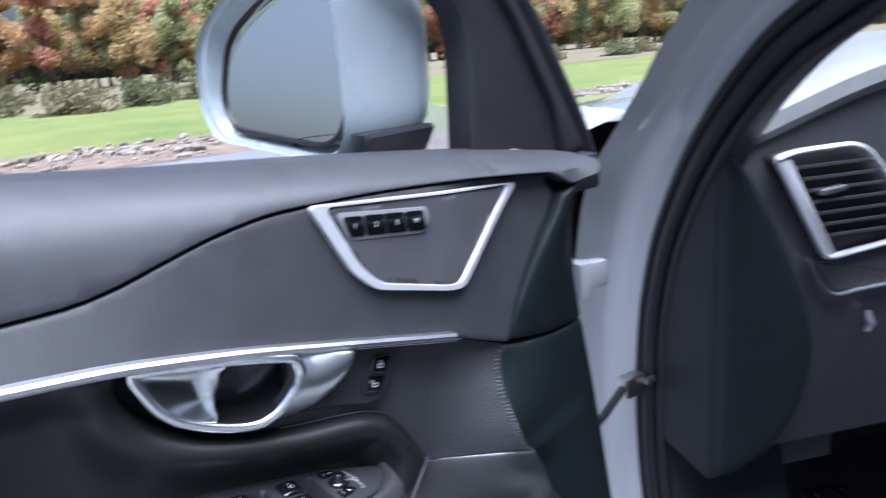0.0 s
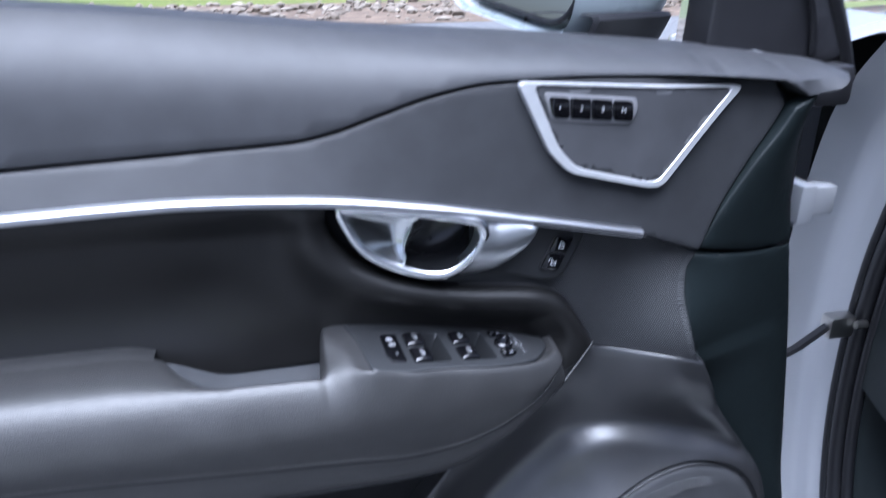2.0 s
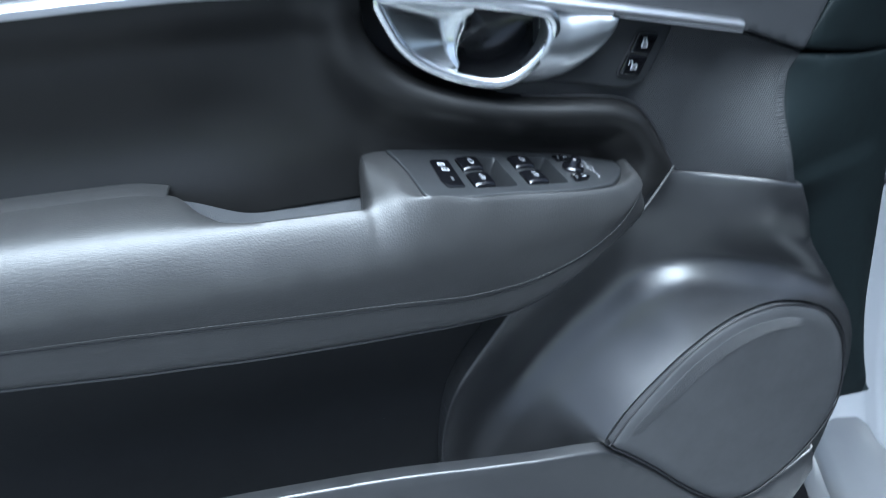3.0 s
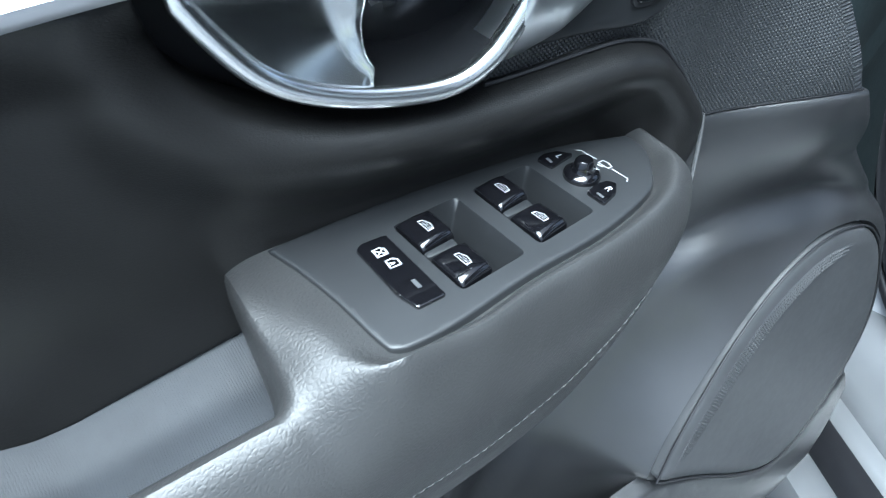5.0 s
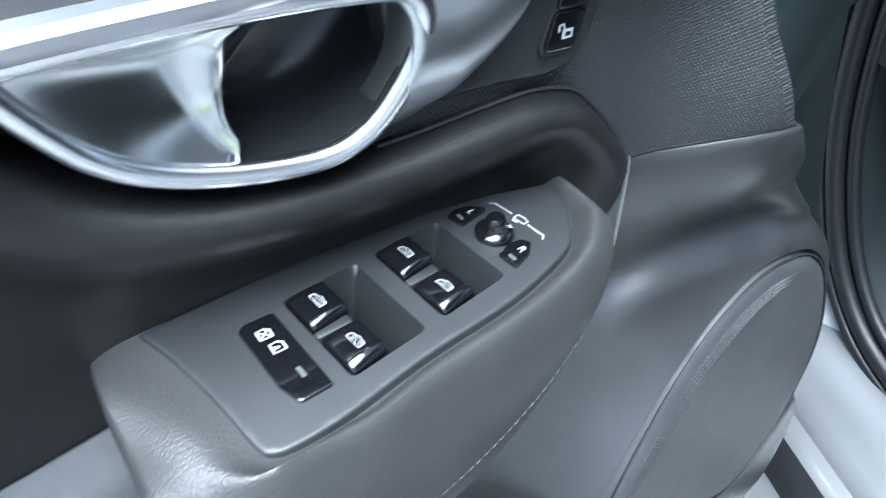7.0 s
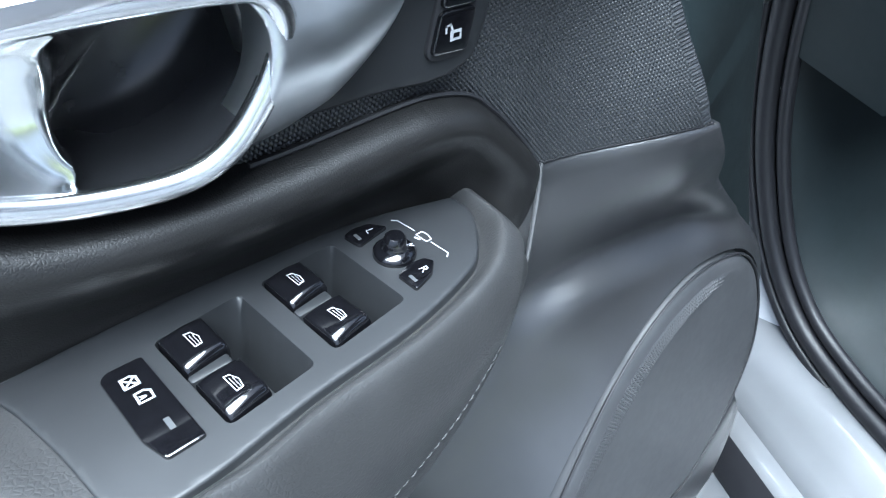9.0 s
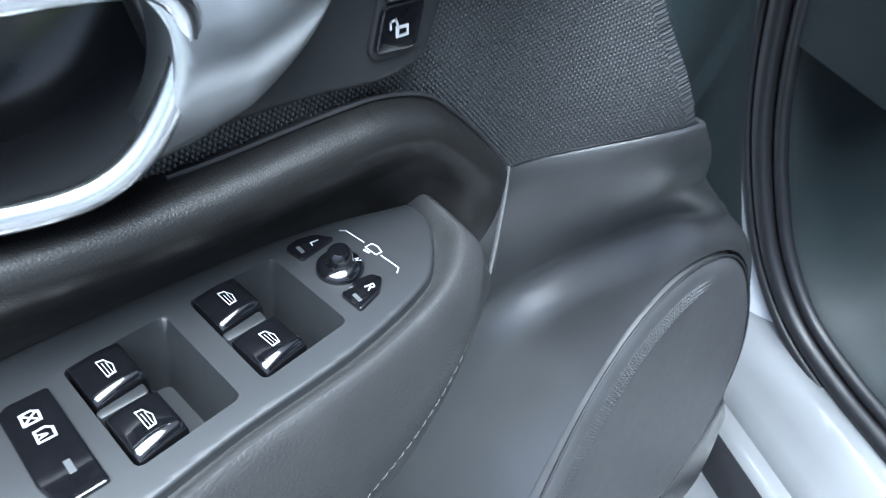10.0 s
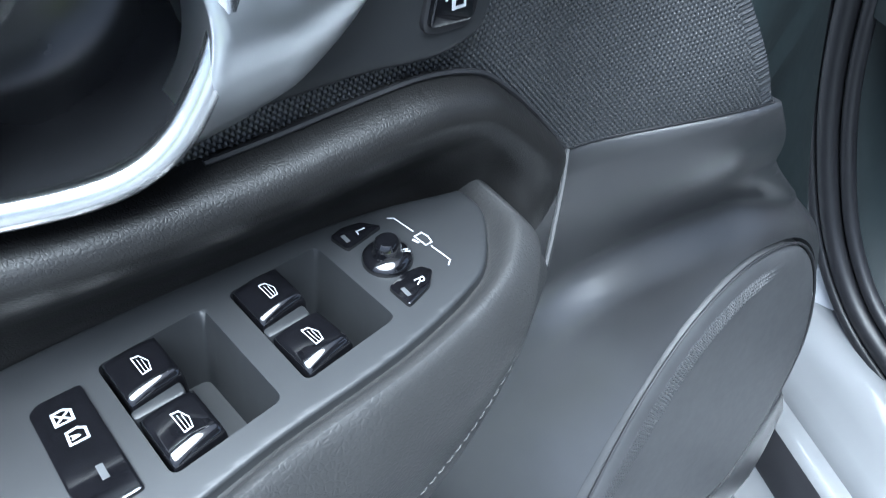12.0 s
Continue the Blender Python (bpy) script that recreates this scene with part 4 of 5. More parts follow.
SHOULDER = spl([(0.150, 0.47), (0.170, 0.54), (0.203, 0.595), (0.257, 0.662), (0.306, 0.712), (0.338, 0.745), (0.376, 0.760), (0.428, 0.754), (0.480, 0.740), (0.526, 0.727), (0.564, 0.704), (0.589, 0.668), (0.601, 0.62), (0.601, 0.565), (0.588, 0.528),
                (0.55, 0.488), (0.47, 0.43), (0.38, 0.42), (0.25, 0.40), (0.17, 0.42)], 6)
RIDGE = fn([(0.15, 0.636), (0.25, 0.636), (0.31, 0.630), (0.34, 0.622), (0.38, 0.613), (0.43, 0.606), (0.50, 0.600), (0.57, 0.594), (0.61, 0.592)])


def grille_plane(x, z):
    return 0.556 + 0.077 * (np.asarray(x) - 0.281) + 0.15 * (np.clip(z, 0.40, 0.80) - 0.5975)


def swell_y(x, z):
    p = np.stack([x, z], -1)
    d = np.where(inside(p, GRL), -1, 1) * gap(p, GRL)
    e = np.where(inside(p, SHOULDER), -1, 1) * gap(p, SHOULDER)
    lip = 0.629 - 0.036 * ss(0.345, 0.455, x)
    near = ss(0.110, 0.004, e)
    base = lip * (1 - near) + (RIDGE(x) + 0.024 + 0.004 * ss(0.33, 0.45, x)) * near - 0.003 * ss(0.886, 0.876, z) * ss(0.31, 0.37, x)
    g = grille_plane(x, z)
    t = np.clip(-e / (-e + np.maximum(d, 0) + 1e-6), 0, 1)
    t = np.where(e < 0, np.where(d < 0, 1, t), 0)
    face = RIDGE(x) + (g + 0.001 - RIDGE(x)) * t ** 1.5
    up = ss(0.019, -0.007, e)
    y = base * (1 - up) + face * up
    side = np.interp(z, (0.70, 0.706, 0.785, 0.858, 0.872), (0.60, 0.574, 0.517, 0.478, 0.472)) - x
    y = y * (1 - ss(0.05, 0.0, side) * ss(0.70, 0.74, z)) + np.minimum(y, 0.606) * ss(0.05, 0.0, side) * ss(0.70, 0.74, z)
    return x, y + 0.010 * ss(0.0035, 0.0005, d), z



def widened(loop, n, off):
    e = even(loop, n)
    t = np.roll(e, -2, 0) - np.roll(e, 2, 0)
    nrm = np.stack([-t[:, 1], t[:, 0]], -1) / np.linalg.norm(t, axis=1)[:, None]
    if inside(e + nrm * 0.002, loop).mean() > 0.5:
        nrm = -nrm
    return e + nrm * off


loop = np.vstack([FABB + (0, -0.0012), spl([(0.343, 0.888), (0.320, 0.872), (0.285, 0.850), (0.225, 0.800), (0.170, 0.725), (0.120, 0.64), (0.105, 0.53), (0.115, 0.45), (0.18, 0.41), (0.31, 0.40), (0.45, 0.405), (0.53, 0.450),
                  (0.575, 0.495), (0.597, 0.53), (0.604, 0.57), (0.603, 0.62), (0.594, 0.668), (0.574, 0.706), (0.517, 0.785), (0.478, 0.858)], 5)])
Build().patch(loop, 0.0055, swell_y, roll=0.004, skirt=0.03, ring=[even(GRL, 260), widened(GRL, 260, 0.0038), widened(GRL, 260, -0.004)]).done("speaker_fairing", HARD, door, "moulded dark grey plastic speaker fairing", sharp=60)
b = Build()
b.tube([(p[0], float(grille_plane(p[0], p[1])) + 0.0008, p[1]) for p in GRL], 0.0011, 6, closed=True, up=(0, 1, 0))
b.done("grille_groove", DARK, door)
INNER = (GRL - GRL.mean(0)) * 0.985 + GRL.mean(0)


def grille_y(x, z):
    d = gap(np.stack([x, z], -1), INNER)
    return x, grille_plane(x, z) - 0.0025 * ss(0, 0.012, d), z


Build().patch(INNER, 0.006, grille_y, roll=0.003, skirt=0.010).done("speaker_grille", GRILLE, door, "smooth grey speaker grille with a ribbed edge")
e = even(GRL, 3600)[60:1300]
t = np.gradient(e, axis=0)
nrm = np.stack([t[:, 1], -t[:, 0]], -1) / np.linalg.norm(t, axis=1)[:, None]
run = np.arange(len(e)) / (len(e) - 1)
width = 0.006 + 0.020 * np.sin(np.pi * np.clip(run, 0, 1)) ** 0.6
rows = []
for k, v in enumerate(np.linspace(0, 1, 20)):
    p = e + nrm * (0.012 + width * v)[:, None]
    amp = min(1, k / 2, (19 - k) / 6) * ss(0, 0.08, run) * ss(1, 0.85, run)
    wave = np.sin((np.arange(len(e)) / 12 + width * v * 300) * 2 * np.pi) * (0.65 + 0.35 * np.cos(width * v * 2 * np.pi / 0.0036))
    y = grille_y(p[:, 0], p[:, 1])[1] + 0.0001 + (0.0012 if k in (0, 19) else 0) - 0.0018 * amp * wave
    rows.append(np.stack([p[:, 0], y, p[:, 1]], -1))
Build().grid(rows).done("grille_rib_band", GRILLE, door, "fine ribbed edge of the speaker grille", sharp=80)
loop = np.vstack([spl([(-0.70, 0.640), (-0.30, 0.632), (0.0, 0.622), (0.132, 0.609), (0.232, 0.598), (0.272, 0.591)], 5), spl([(0.300, 0.572), (0.335, 0.543), (0.379, 0.500), (0.424, 0.466), (0.466, 0.457), (0.508, 0.475), (0.560, 0.505)], 4),
                  spl([(0.565, 0.47), (0.52, 0.40), (0.43, 0.30), (0.36, 0.24)], 4), [(-0.70, 0.24)]])
Build().patch(loop, 0.015, lambda x, z: (x, grille_plane(np.maximum(x, 0.20), z) + 0.002 + 0.02 * ss(0.45, 0.25, z), z), roll=0.004, skirt=0.012).done("map_pocket", HARD, door, "dark plastic map pocket wall")

# ---- outer shell, window frame, hinge and check strap ----
b = Build()
prof = [(0.690, 1.165), (0.700, 1.178), (0.755, 1.198), (0.780, 1.190), (0.815, 1.10), (0.840, 0.90), (0.845, 0.60), (0.825, 0.30), (0.800, 0.17), (0.72, 0.15), (0.665, 0.17), (0.662, 0.60), (0.672, 1.10)]
x = [-0.80, -0.78, 0.0, 0.50, 0.58, 0.60]
rows = []
for k, p in enumerate(x):
    sh = 0.94 if k in (0, len(x) - 1) else 1.0
    rows.append([(p, 0.75 + (y - 0.75) * sh, 0.68 + (z - 0.68) * (1 if sh == 1 else 0.99) - (0.0 if p > 0 else 0.0)) for y, z in prof])
b.grid(rows, wrap_v=True)
k = len(prof)
b.add(rows[0], [tuple(range(k))])
b.add(rows[-1], [tuple(range(k))])
b.done("door_shell", PAINT, door, "white painted outer door shell")
FR = np.vstack([spl([(0.513, 1.165), (0.5175, 1.26), (0.517, 1.335), (0.498, 1.378), (0.42, 1.445), (0.20, 1.53), (-0.75, 1.56)], 5),
                spl([(-0.75, 1.61), (0.20, 1.585), (0.45, 1.520), (0.545, 1.442), (0.602, 1.366), (0.631, 1.318), (0.676, 1.236), (0.705, 1.175)], 5)])
Build().patch(FR, 0.02, lambda x, z: (x, 0.742 + 0 * x, z), roll=0.005, skirt=0.05).done("window_frame", FRAMEB, door, "black window frame with mirror corner")
b = Build()
b.tube(spl([(0.655, 0.738, 1.185), (0.643, 0.736, 1.240), (0.610, 0.736, 1.305), (0.572, 0.736, 1.374), (0.52, 0.738, 1.43), (0.43, 0.738, 1.50)], 6), 0.005, 8)
b.done("frame_bead", RUBBER, door)
b = Build()
b.tube(spl([(0.722, 0.752, 1.150), (0.690, 0.748, 1.222), (0.640, 0.748, 1.315), (0.606, 0.748, 1.372), (0.55, 0.75, 1.448), (0.45, 0.75, 1.527), (0.20, 0.75, 1.592)], 6), 0.011, 10)
b.done("frame_seal", RUBBER, door, "black rubber frame seal")
b = Build()
b.box((0.655, 0.715, 1.125), (0.705, 0.755, 1.175), 0.010)
b.done("corner_block", FRAMEB, door)
for z0 in (0.985, 0.42):
    b = Build()
    b.box((0.640, 0.690, z0), (0.662, 0.735, z0 + 0.050), 0.004)
    b.box((0.655, 0.700, z0 + 0.006), (0.700, 0.728, z0 + 0.044), 0.005)
    b.done("hinge", PAINT, door, "white painted steel door hinge")
b = Build()
b.tube([(0.63, 0.680, 0.792), (0.70, 0.712, 0.788), (0.76, 0.745, 0.785), (0.802, 0.768, 0.784)], 0.0075, 6, flat=0.6)
b.done("check_strap", RUBBER, door, "black door check strap")
b = Build()
b.box((0.785, 0.748, 0.768), (0.826, 0.772, 0.802), 0.004)
b.tube([(0.800, 0.738, 0.800), (0.800, 0.738, 0.770)], 0.008, 10)
b.tube([(0.820, 0.742, 0.792), (0.838, 0.742, 0.792)], 0.006, 8)
b.done("strap_bracket", METAL, door, "worn zinc check strap bracket")

# ---- side mirror ----
MI, MU, MW = np.array([0.376, 0.781, 0.0]), np.array([-0.30, 0.954, 0.0]), np.array([0.954, 0.30, 0.0])
mp = lambda u, w, z: MI + MU * u + MW * w + np.array([0, 0, z])
FACE = rounded([(0.006, 1.194), (0.275, 1.222), (0.304, 1.268), (0.290, 1.365), (0.17, 1.432), (0.006, 1.432)], 0.07, 8)
FACE = even(FACE, 72)
c = np.array([0.14, 1.318])
secs = [(0.030, 0.80, -0.018), (0.030, 0.87, -0.014), (0.002, 0.945, -0.004), (0.000, 0.985, 0.0), (-0.006, 0.99, 0.0), (0.004, 1.0, 0.0), (0.030, 1.012, -0.004), (0.065, 0.995, -0.012), (0.098, 0.95, -0.024), (0.124, 0.85, -0.038), (0.141, 0.66, -0.052), (0.149, 0.40, -0.060), (0.151, 0.15, -0.064), (0.1515, 0.02, -0.064)]
rows = [[mp(*( (p[0] - c[0]) * sc + c[0] + sh, w, (p[1] - c[1]) * sc + c[1])) for p in FACE] for w, sc, sh in secs]
mirror = Build().grid(rows, wrap_v=True).done("side_mirror", mat("mirror_shell_paint", (0.36, 0.41, 0.43), 0.28, coat=0.7, vary=0.02, scale=6), door, "pale white door mirror housing")
GL = (FACE - c) * (0.84, 0.84) + c + (-0.008, 0.0)
b = Build()
tilt = lambda z: 0.020 + (z - 1.32) * 0.15
b.add([mp(p[0], tilt(p[1]), p[1]) for p in GL], [tuple(range(len(GL)))])
b.grid([[mp(p[0], tilt(p[1]), p[1]) for p in GL], [mp(p[0], 0.035, p[1]) for p in GL]], wrap_v=True)
b.done("mirror_glass", MIRROR, mirror, "silvered mirror glass")
b = Build()
b.tube([mp(p[0], tilt(p[1]) - 0.001, p[1]) for p in GL], 0.0035, 8, closed=True)
b.done("glass_gasket", RUBBER, mirror)
b = Build()
cap = even(rounded([(0.000, 1.192), (0.110, 1.192), (0.130, 1.226), (0.05, 1.234), (-0.024, 1.234)], 0.008, 4), 40)
cc = cap.mean(0)
b.grid([[mp((p[0] - cc[0]) * sc + cc[0], w, (p[1] - cc[1]) * sc + cc[1]) for p in cap] for w, sc in ((0.004, 0.9), (0.008, 1.0), (0.11, 1.0), (0.126, 0.93), (0.131, 0.6), (0.1315, 0.05))], wrap_v=True)
b.done("mirror_base_cover", FRAMEB, mirror, "black plastic mirror base cover")
b = Build()
rows = []
for t, hw, hh in ((0, 0.045, 0.020), (0.3, 0.040, 0.017), (0.7, 0.045, 0.022), (1, 0.060, 0.035)):
    o = mp(0.03, 0.07, 1.180) * (1 - t) + np.array([0.46, 0.775, 1.120]) * t
    rows.append([o + MW * hw * np.cos(a) + np.array([0, 0, hh * np.sin(a)]) for a in np.arange(16) * np.pi / 8])
b.grid(rows, wrap_v=True)
b.done("mirror_foot", FRAMEB, mirror, "black mirror foot")

# ---- car body, in its own axes: r rearward, i inboard from the hinge ----
TH = radians(70)
HP, RV, IV = np.array([0.80, 0.78, 0.0]), np.array([-np.cos(TH), -np.sin(TH), 0.0]), np.array([np.sin(TH), -np.cos(TH), 0.0])
car = lambda r, i, z: HP + RV * r + IV * i + np.array([0, 0, z])
body = thing("car", tuple(car(1.0, 0.8, GROUND)), "white car with its front door open", "car")
W = spl([(1.60, 0.345), (0.70, 0.342), (0.36, 0.341), (0.25, 0.344), (0.165, 0.365), (0.098, 0.42), (0.050, 0.50), (0.015, 0.60), (0.000, 0.72), (0.004, 0.84), (0.020, 0.93), (0.060, 1.04), (0.148, 1.172), (0.265, 1.282), (0.385, 1.345), (0.60, 1.43), (0.90, 1.52), (1.5, 1.58)], 8)
tw = np.gradient(W, axis=0)
nw = np.stack([tw[:, 1], -tw[:, 0]], -1)
nw /= np.linalg.norm(nw, axis=1)[:, None]
if ((W + nw * 0.1 - (0.7, 0.9)) ** 2).sum() < ((W - nw * 0.1 - (0.7, 0.9)) ** 2).sum():
    nw = -nw


slim = 1 - 0.42 * ss(1.02, 1.22, W[:, 1])


def ringed(prof, a=0, z=None):
    """Sections (outward, inboard) swept round the door aperture."""
    return [[car(*(W[k] + nw[k] * d * slim[k])[:1], i, (W[k] + nw[k] * d * slim[k])[1]) for d, i in prof] for k in range(a, z or len(W))]


top = int(np.argmin(np.abs(W[:, 0] - 0.16) + (W[:, 1] > 0.6)))
prof = [(-0.01, 0.075), (0.004, 0.060), (0.018, 0.052), (0.034, 0.048), (0.050, 0.036), (0.062, 0.030), (0.085, 0.028), (0.100, 0.018), (0.112, -0.004), (0.122, -0.030)]
Build().grid(ringed(prof, top)).done("door_jamb", PAINT, body, "white painted door jamb and front pillar")
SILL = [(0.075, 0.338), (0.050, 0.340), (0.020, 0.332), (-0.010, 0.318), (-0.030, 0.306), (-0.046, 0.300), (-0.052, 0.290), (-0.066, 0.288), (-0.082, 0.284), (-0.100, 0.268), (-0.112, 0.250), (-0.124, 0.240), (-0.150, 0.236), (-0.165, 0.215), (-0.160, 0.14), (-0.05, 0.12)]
Build().grid([[car(r, i, z) for i, z in SILL] for r in np.linspace(-0.20, 1.9, 22)]).done("sill", SILL_PAINT, body, "white painted stepped door sill, darkened for the shade on it")
b = Build()
b.grid([[car(r, i, z) for i, z in ((-0.083, 0.285), (-0.084, 0.292), (-0.098, 0.279), (-0.112, 0.258), (-0.113, 0.250))] for r in np.linspace(-0.2, 1.9, 22)])
b.done("sill_seal", RUBBER, body, "black rubber sill seal")
for d, i, rad in ((-0.004, 0.052, 0.0125), (0.014, 0.044, 0.0075), (-0.024, 0.062, 0.0085)):
    b = Build()
    b.tube([car((W[k] + nw[k] * d)[0], i, (W[k] + nw[k] * d)[1]) for k in range(len(W))], rad, 10, up=tuple(IV))
    b.done("weatherstrip", RUBBER, body, "black rubber weatherstrip")
prof = [(-0.018, 0.058), (-0.026, 0.066), (-0.030, 0.080), (-0.020, 0.115)]
Build().grid(ringed(prof, int(np.argmax(W[:, 1] > 0.84)))).done("pillar_trim", DASH, body, "dark plastic pillar and kick trim")
prof = [(-0.016, 0.060), (-0.024, 0.066), (-0.034, 0.085), (-0.040, 0.13), (-0.042, 0.19), (-0.041, 0.225), (-0.034, 0.275), (0.02, 0.29), (0.06, 0.292)]
Build().grid(ringed(prof, 0, int(np.argmax(W[:, 1] > 0.93)))).done("kick_trim", EDGE, body, "dark grey plastic sill and kick trim")
b = Build()
b.grid([[car(r, -0.03 - 0.02 * np.sin(np.pi * v), 0.15 + v * 1.02) for v in np.linspace(0, 1, 10)] for r in (-0.14, -0.5, -0.9, -1.3)])
b.grid([[car(r, -0.03 + 0.1 * t, 1.17 + 0.035 * t - 0.05 * max(0, -r - 0.3)) for t in np.linspace(0, 1, 6)] for r in (-0.10, -0.2, -0.5, -0.9, -1.3)])
b.done("front_wing", PAINT, body, "white painted front wing")
b = Build()
b.grid([[car(r, 0.07 + 1.5 * t, 1.205 + 0.05 * np.sin(np.pi * t) - 0.10 * max(0, -r - 0.25)) for t in np.linspace(0, 1, 12)] for r in (-0.12, -0.25, -0.6, -1.0, -1.5)])
b.done("bonnet", PAINT, body, "white painted bonnet")
b = Build()
b.box((1.20, -0.05, 0.20), (3.4, 0.0, 1.20), 0.02)
b.box((1.10, -0.02, 1.18), (1.24, 0.04, 1.60), 0.02)
b.box((0.6, 0.10, 1.60), (3.4, 1.60, 1.66), 0.02)
b.v = [tuple(car(*p)) for p in b.v]
b.done("rear_side", PAINT, body, "white painted rear body side and roof")
b = Build()
b.box((-1.45, 1.60, 0.20), (3.4, 1.66, 1.18), 0.02)
b.box((3.36, -0.05, 0.20), (3.42, 1.66, 1.20), 0.02)
b.box((-1.50, -0.03, 0.20), (-1.44, 1.66, 1.02), 0.02)
for r0 in (0.62, 1.25, 2.25, 3.30):
    b.box((r0, 1.56, 1.16), (r0 + 0.08, 1.62, 1.62), 0.01)
for r0 in (2.25, 3.30):
    b.box((r0, -0.02, 1.18), (r0 + 0.08, 0.06, 1.62), 0.01)
b.v = [tuple(car(*p)) for p in b.v]
b.done("far_side", PAINT, body, "white painted far body side, tail and nose")
b = Build()
for lo, hi in (((-0.6, 0.06, 0.27), (3.2, 1.55, 0.30)), ((-0.45, 0.10, 0.30), (-0.40, 1.55, 1.15)), ((-0.6, 1.53, 0.30), (3.2, 1.56, 1.20)), ((3.15, 0.06, 0.30), (3.2, 1.55, 1.20)), ((0.6, 0.12, 1.585), (3.2, 1.58, 1.597))):
    b.box(lo, hi, 0.004)
b.v = [tuple(car(*p)) for p in b.v]
b.done("cabin_lining", CARPET, body, "black cabin carpet and lining")

for r0 in (-0.78, 2.21):
    b = Build()
    w = np.arange(40) * 2 * np.pi / 40
    sect = [(0.26, 0.0), (0.30, -0.01), (0.345, 0.0), (0.362, 0.03), (0.366, 0.11), (0.362, 0.19), (0.345, 0.22), (0.26, 0.22)]
    b.grid([[car(r0 + q * math.cos(t), i, GROUND + 0.364 + q * math.sin(t)) for t in w] for q, i in sect], wrap_v=True)
    tyre = b.done("tyre", RUBBER, body, "black rubber tyre")
    b = Build()
    b.grid([[car(r0 + q * math.cos(t), i, GROUND + 0.364 + q * math.sin(t)) for t in w] for q, i in ((0.262, 0.0), (0.25, 0.015), (0.20, 0.03), (0.06, 0.02), (0.001, 0.02))], wrap_v=True)
    b.done("rim", STRIP, tyre, "silver wheel rim")

# ---- dashboard ----
dash = thing("dashboard", tuple(car(0.0, 0.6, 0.95)), "dark grey dashboard with a chrome-framed air vent", "dashboard")
hood = fn([(0.05, 1.195), (0.135, 1.222), (0.318, 1.278), (0.45, 1.30), (0.75, 1.295), (1.4, 1.23)])
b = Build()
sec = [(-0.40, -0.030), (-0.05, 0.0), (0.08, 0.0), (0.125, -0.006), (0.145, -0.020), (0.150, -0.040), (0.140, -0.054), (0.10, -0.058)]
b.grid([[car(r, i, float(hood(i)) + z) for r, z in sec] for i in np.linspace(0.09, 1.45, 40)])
b.done("dash_top", LIT_DASHTOP, dash, "dash top, its grey lightened for the daylight on it")
b = Build()
b.grid([[car(0.125 + 0.03 * np.sin(v * 3), i, 0.70 + v * (float(hood(i)) - 0.75)) for v in np.linspace(0, 1, 14)] for i in np.linspace(0.07, 1.45, 24)])
b.done("dash_face", DASH, dash, "dark lower dash face")
cap = spl([(0.06, 1.190), (0.092, 1.157), (0.135, 1.095), (0.172, 1.025), (0.208, 0.940), (0.220, 0.870), (0.205, 0.790), (0.165, 0.730), (0.11, 0.700), (0.06, 0.690)], 5)
b = Build().patch(cap, 0.015, lambda i, z: (i, 0.175 + 0 * i, z), roll=0.018, back=(0, -1, 0), skirt=0.15)
b.v = [tuple(car(p[1], p[0], p[2])) for p in b.v]
b.done("dash_end_cap", EDGE, dash, "dark rounded dash end cap")
dp = lambda i, z, r=0.150: car(r, i, z)
VT = [(0.146, 1.152), (0.175, 1.158), (0.262, 1.160), (0.286, 1.150), (0.345, 1.085), (0.375, 1.020), (0.232, 1.004)]
b = Build()
b.slab([dp(*p, 0.156) for p in rounded(VT, 0.012, 4)], tuple(RV), 0.03, 0.002)
vent = b.done("vent_backing", DARK, dash)
b = Build()
b.tube([dp(*p, 0.166) for p in rounded(VT[:-1] + [(0.232, 1.004)], 0.012, 4)], 0.0062, 8, closed=True, flat=0.7, up=(0, 0, 1))
b.done("vent_frame", SILVER, vent, "bright chrome vent frame")
b = Build()
b.slab([dp(*p, 0.170) for p in rounded([(0.150, 1.148), (0.166, 1.150), (0.244, 1.012), (0.230, 1.008)], 0.004, 3)], tuple(RV), 0.02, 0.003)
b.done("vent_cheek", SILVER, vent, "satin silver vent cheek")
for k in range(7):
    z = 1.140 - 0.0165 * k
    i0 = 0.176 + 0.0095 * k
    b = Build()
    i1 = min(0.40, 0.292 + 0.0150 * k)
    b.slab([dp(i0, z - 0.004, 0.158), dp(i1, z - 0.004, 0.158), dp(i1, z, 0.172), dp(i0, z, 0.172)], (0, 0, 1), 0.005, 0.001)
    b.done("vent_slat", HARD, vent)
b = Build()
b.slab([dp(i, z, 0.178) for i, z in rounded([(0.212, 1.104), (0.247, 1.108), (0.247, 1.100), (0.212, 1.096)], 0.002, 3)], tuple(RV), 0.012, 0.001)
b.done("vent_tab", STRIP, vent, "silver vent adjuster tab")
b = Build()
b.slab([dp(i, z, 0.160) for i, z in rounded([(0.215, 1.000), (0.40, 1.012), (0.40, 0.955), (0.258, 0.950)], 0.008, 3)], tuple(RV), 0.03, 0.003)
b.done("trim_panel", SOFT, dash)
b = Build()
b.tube([dp(*p, 0.164) for p in spl([(0.206, 1.006), (0.226, 0.972), (0.252, 0.9485), (0.30, 0.950), (0.42, 0.956)], 5)], 0.0035, 8)
b.done("trim_line", RIM, dash, "thin chrome dash trim line")
b = Build()
b.tube([dp(0.309, 0.915, 0.165), dp(0.311, 0.898, 0.170), dp(0.306, 0.885, 0.168)], [0.004, 0.006, 0.004], 8)
b.done("release_knob", STRIP, dash)
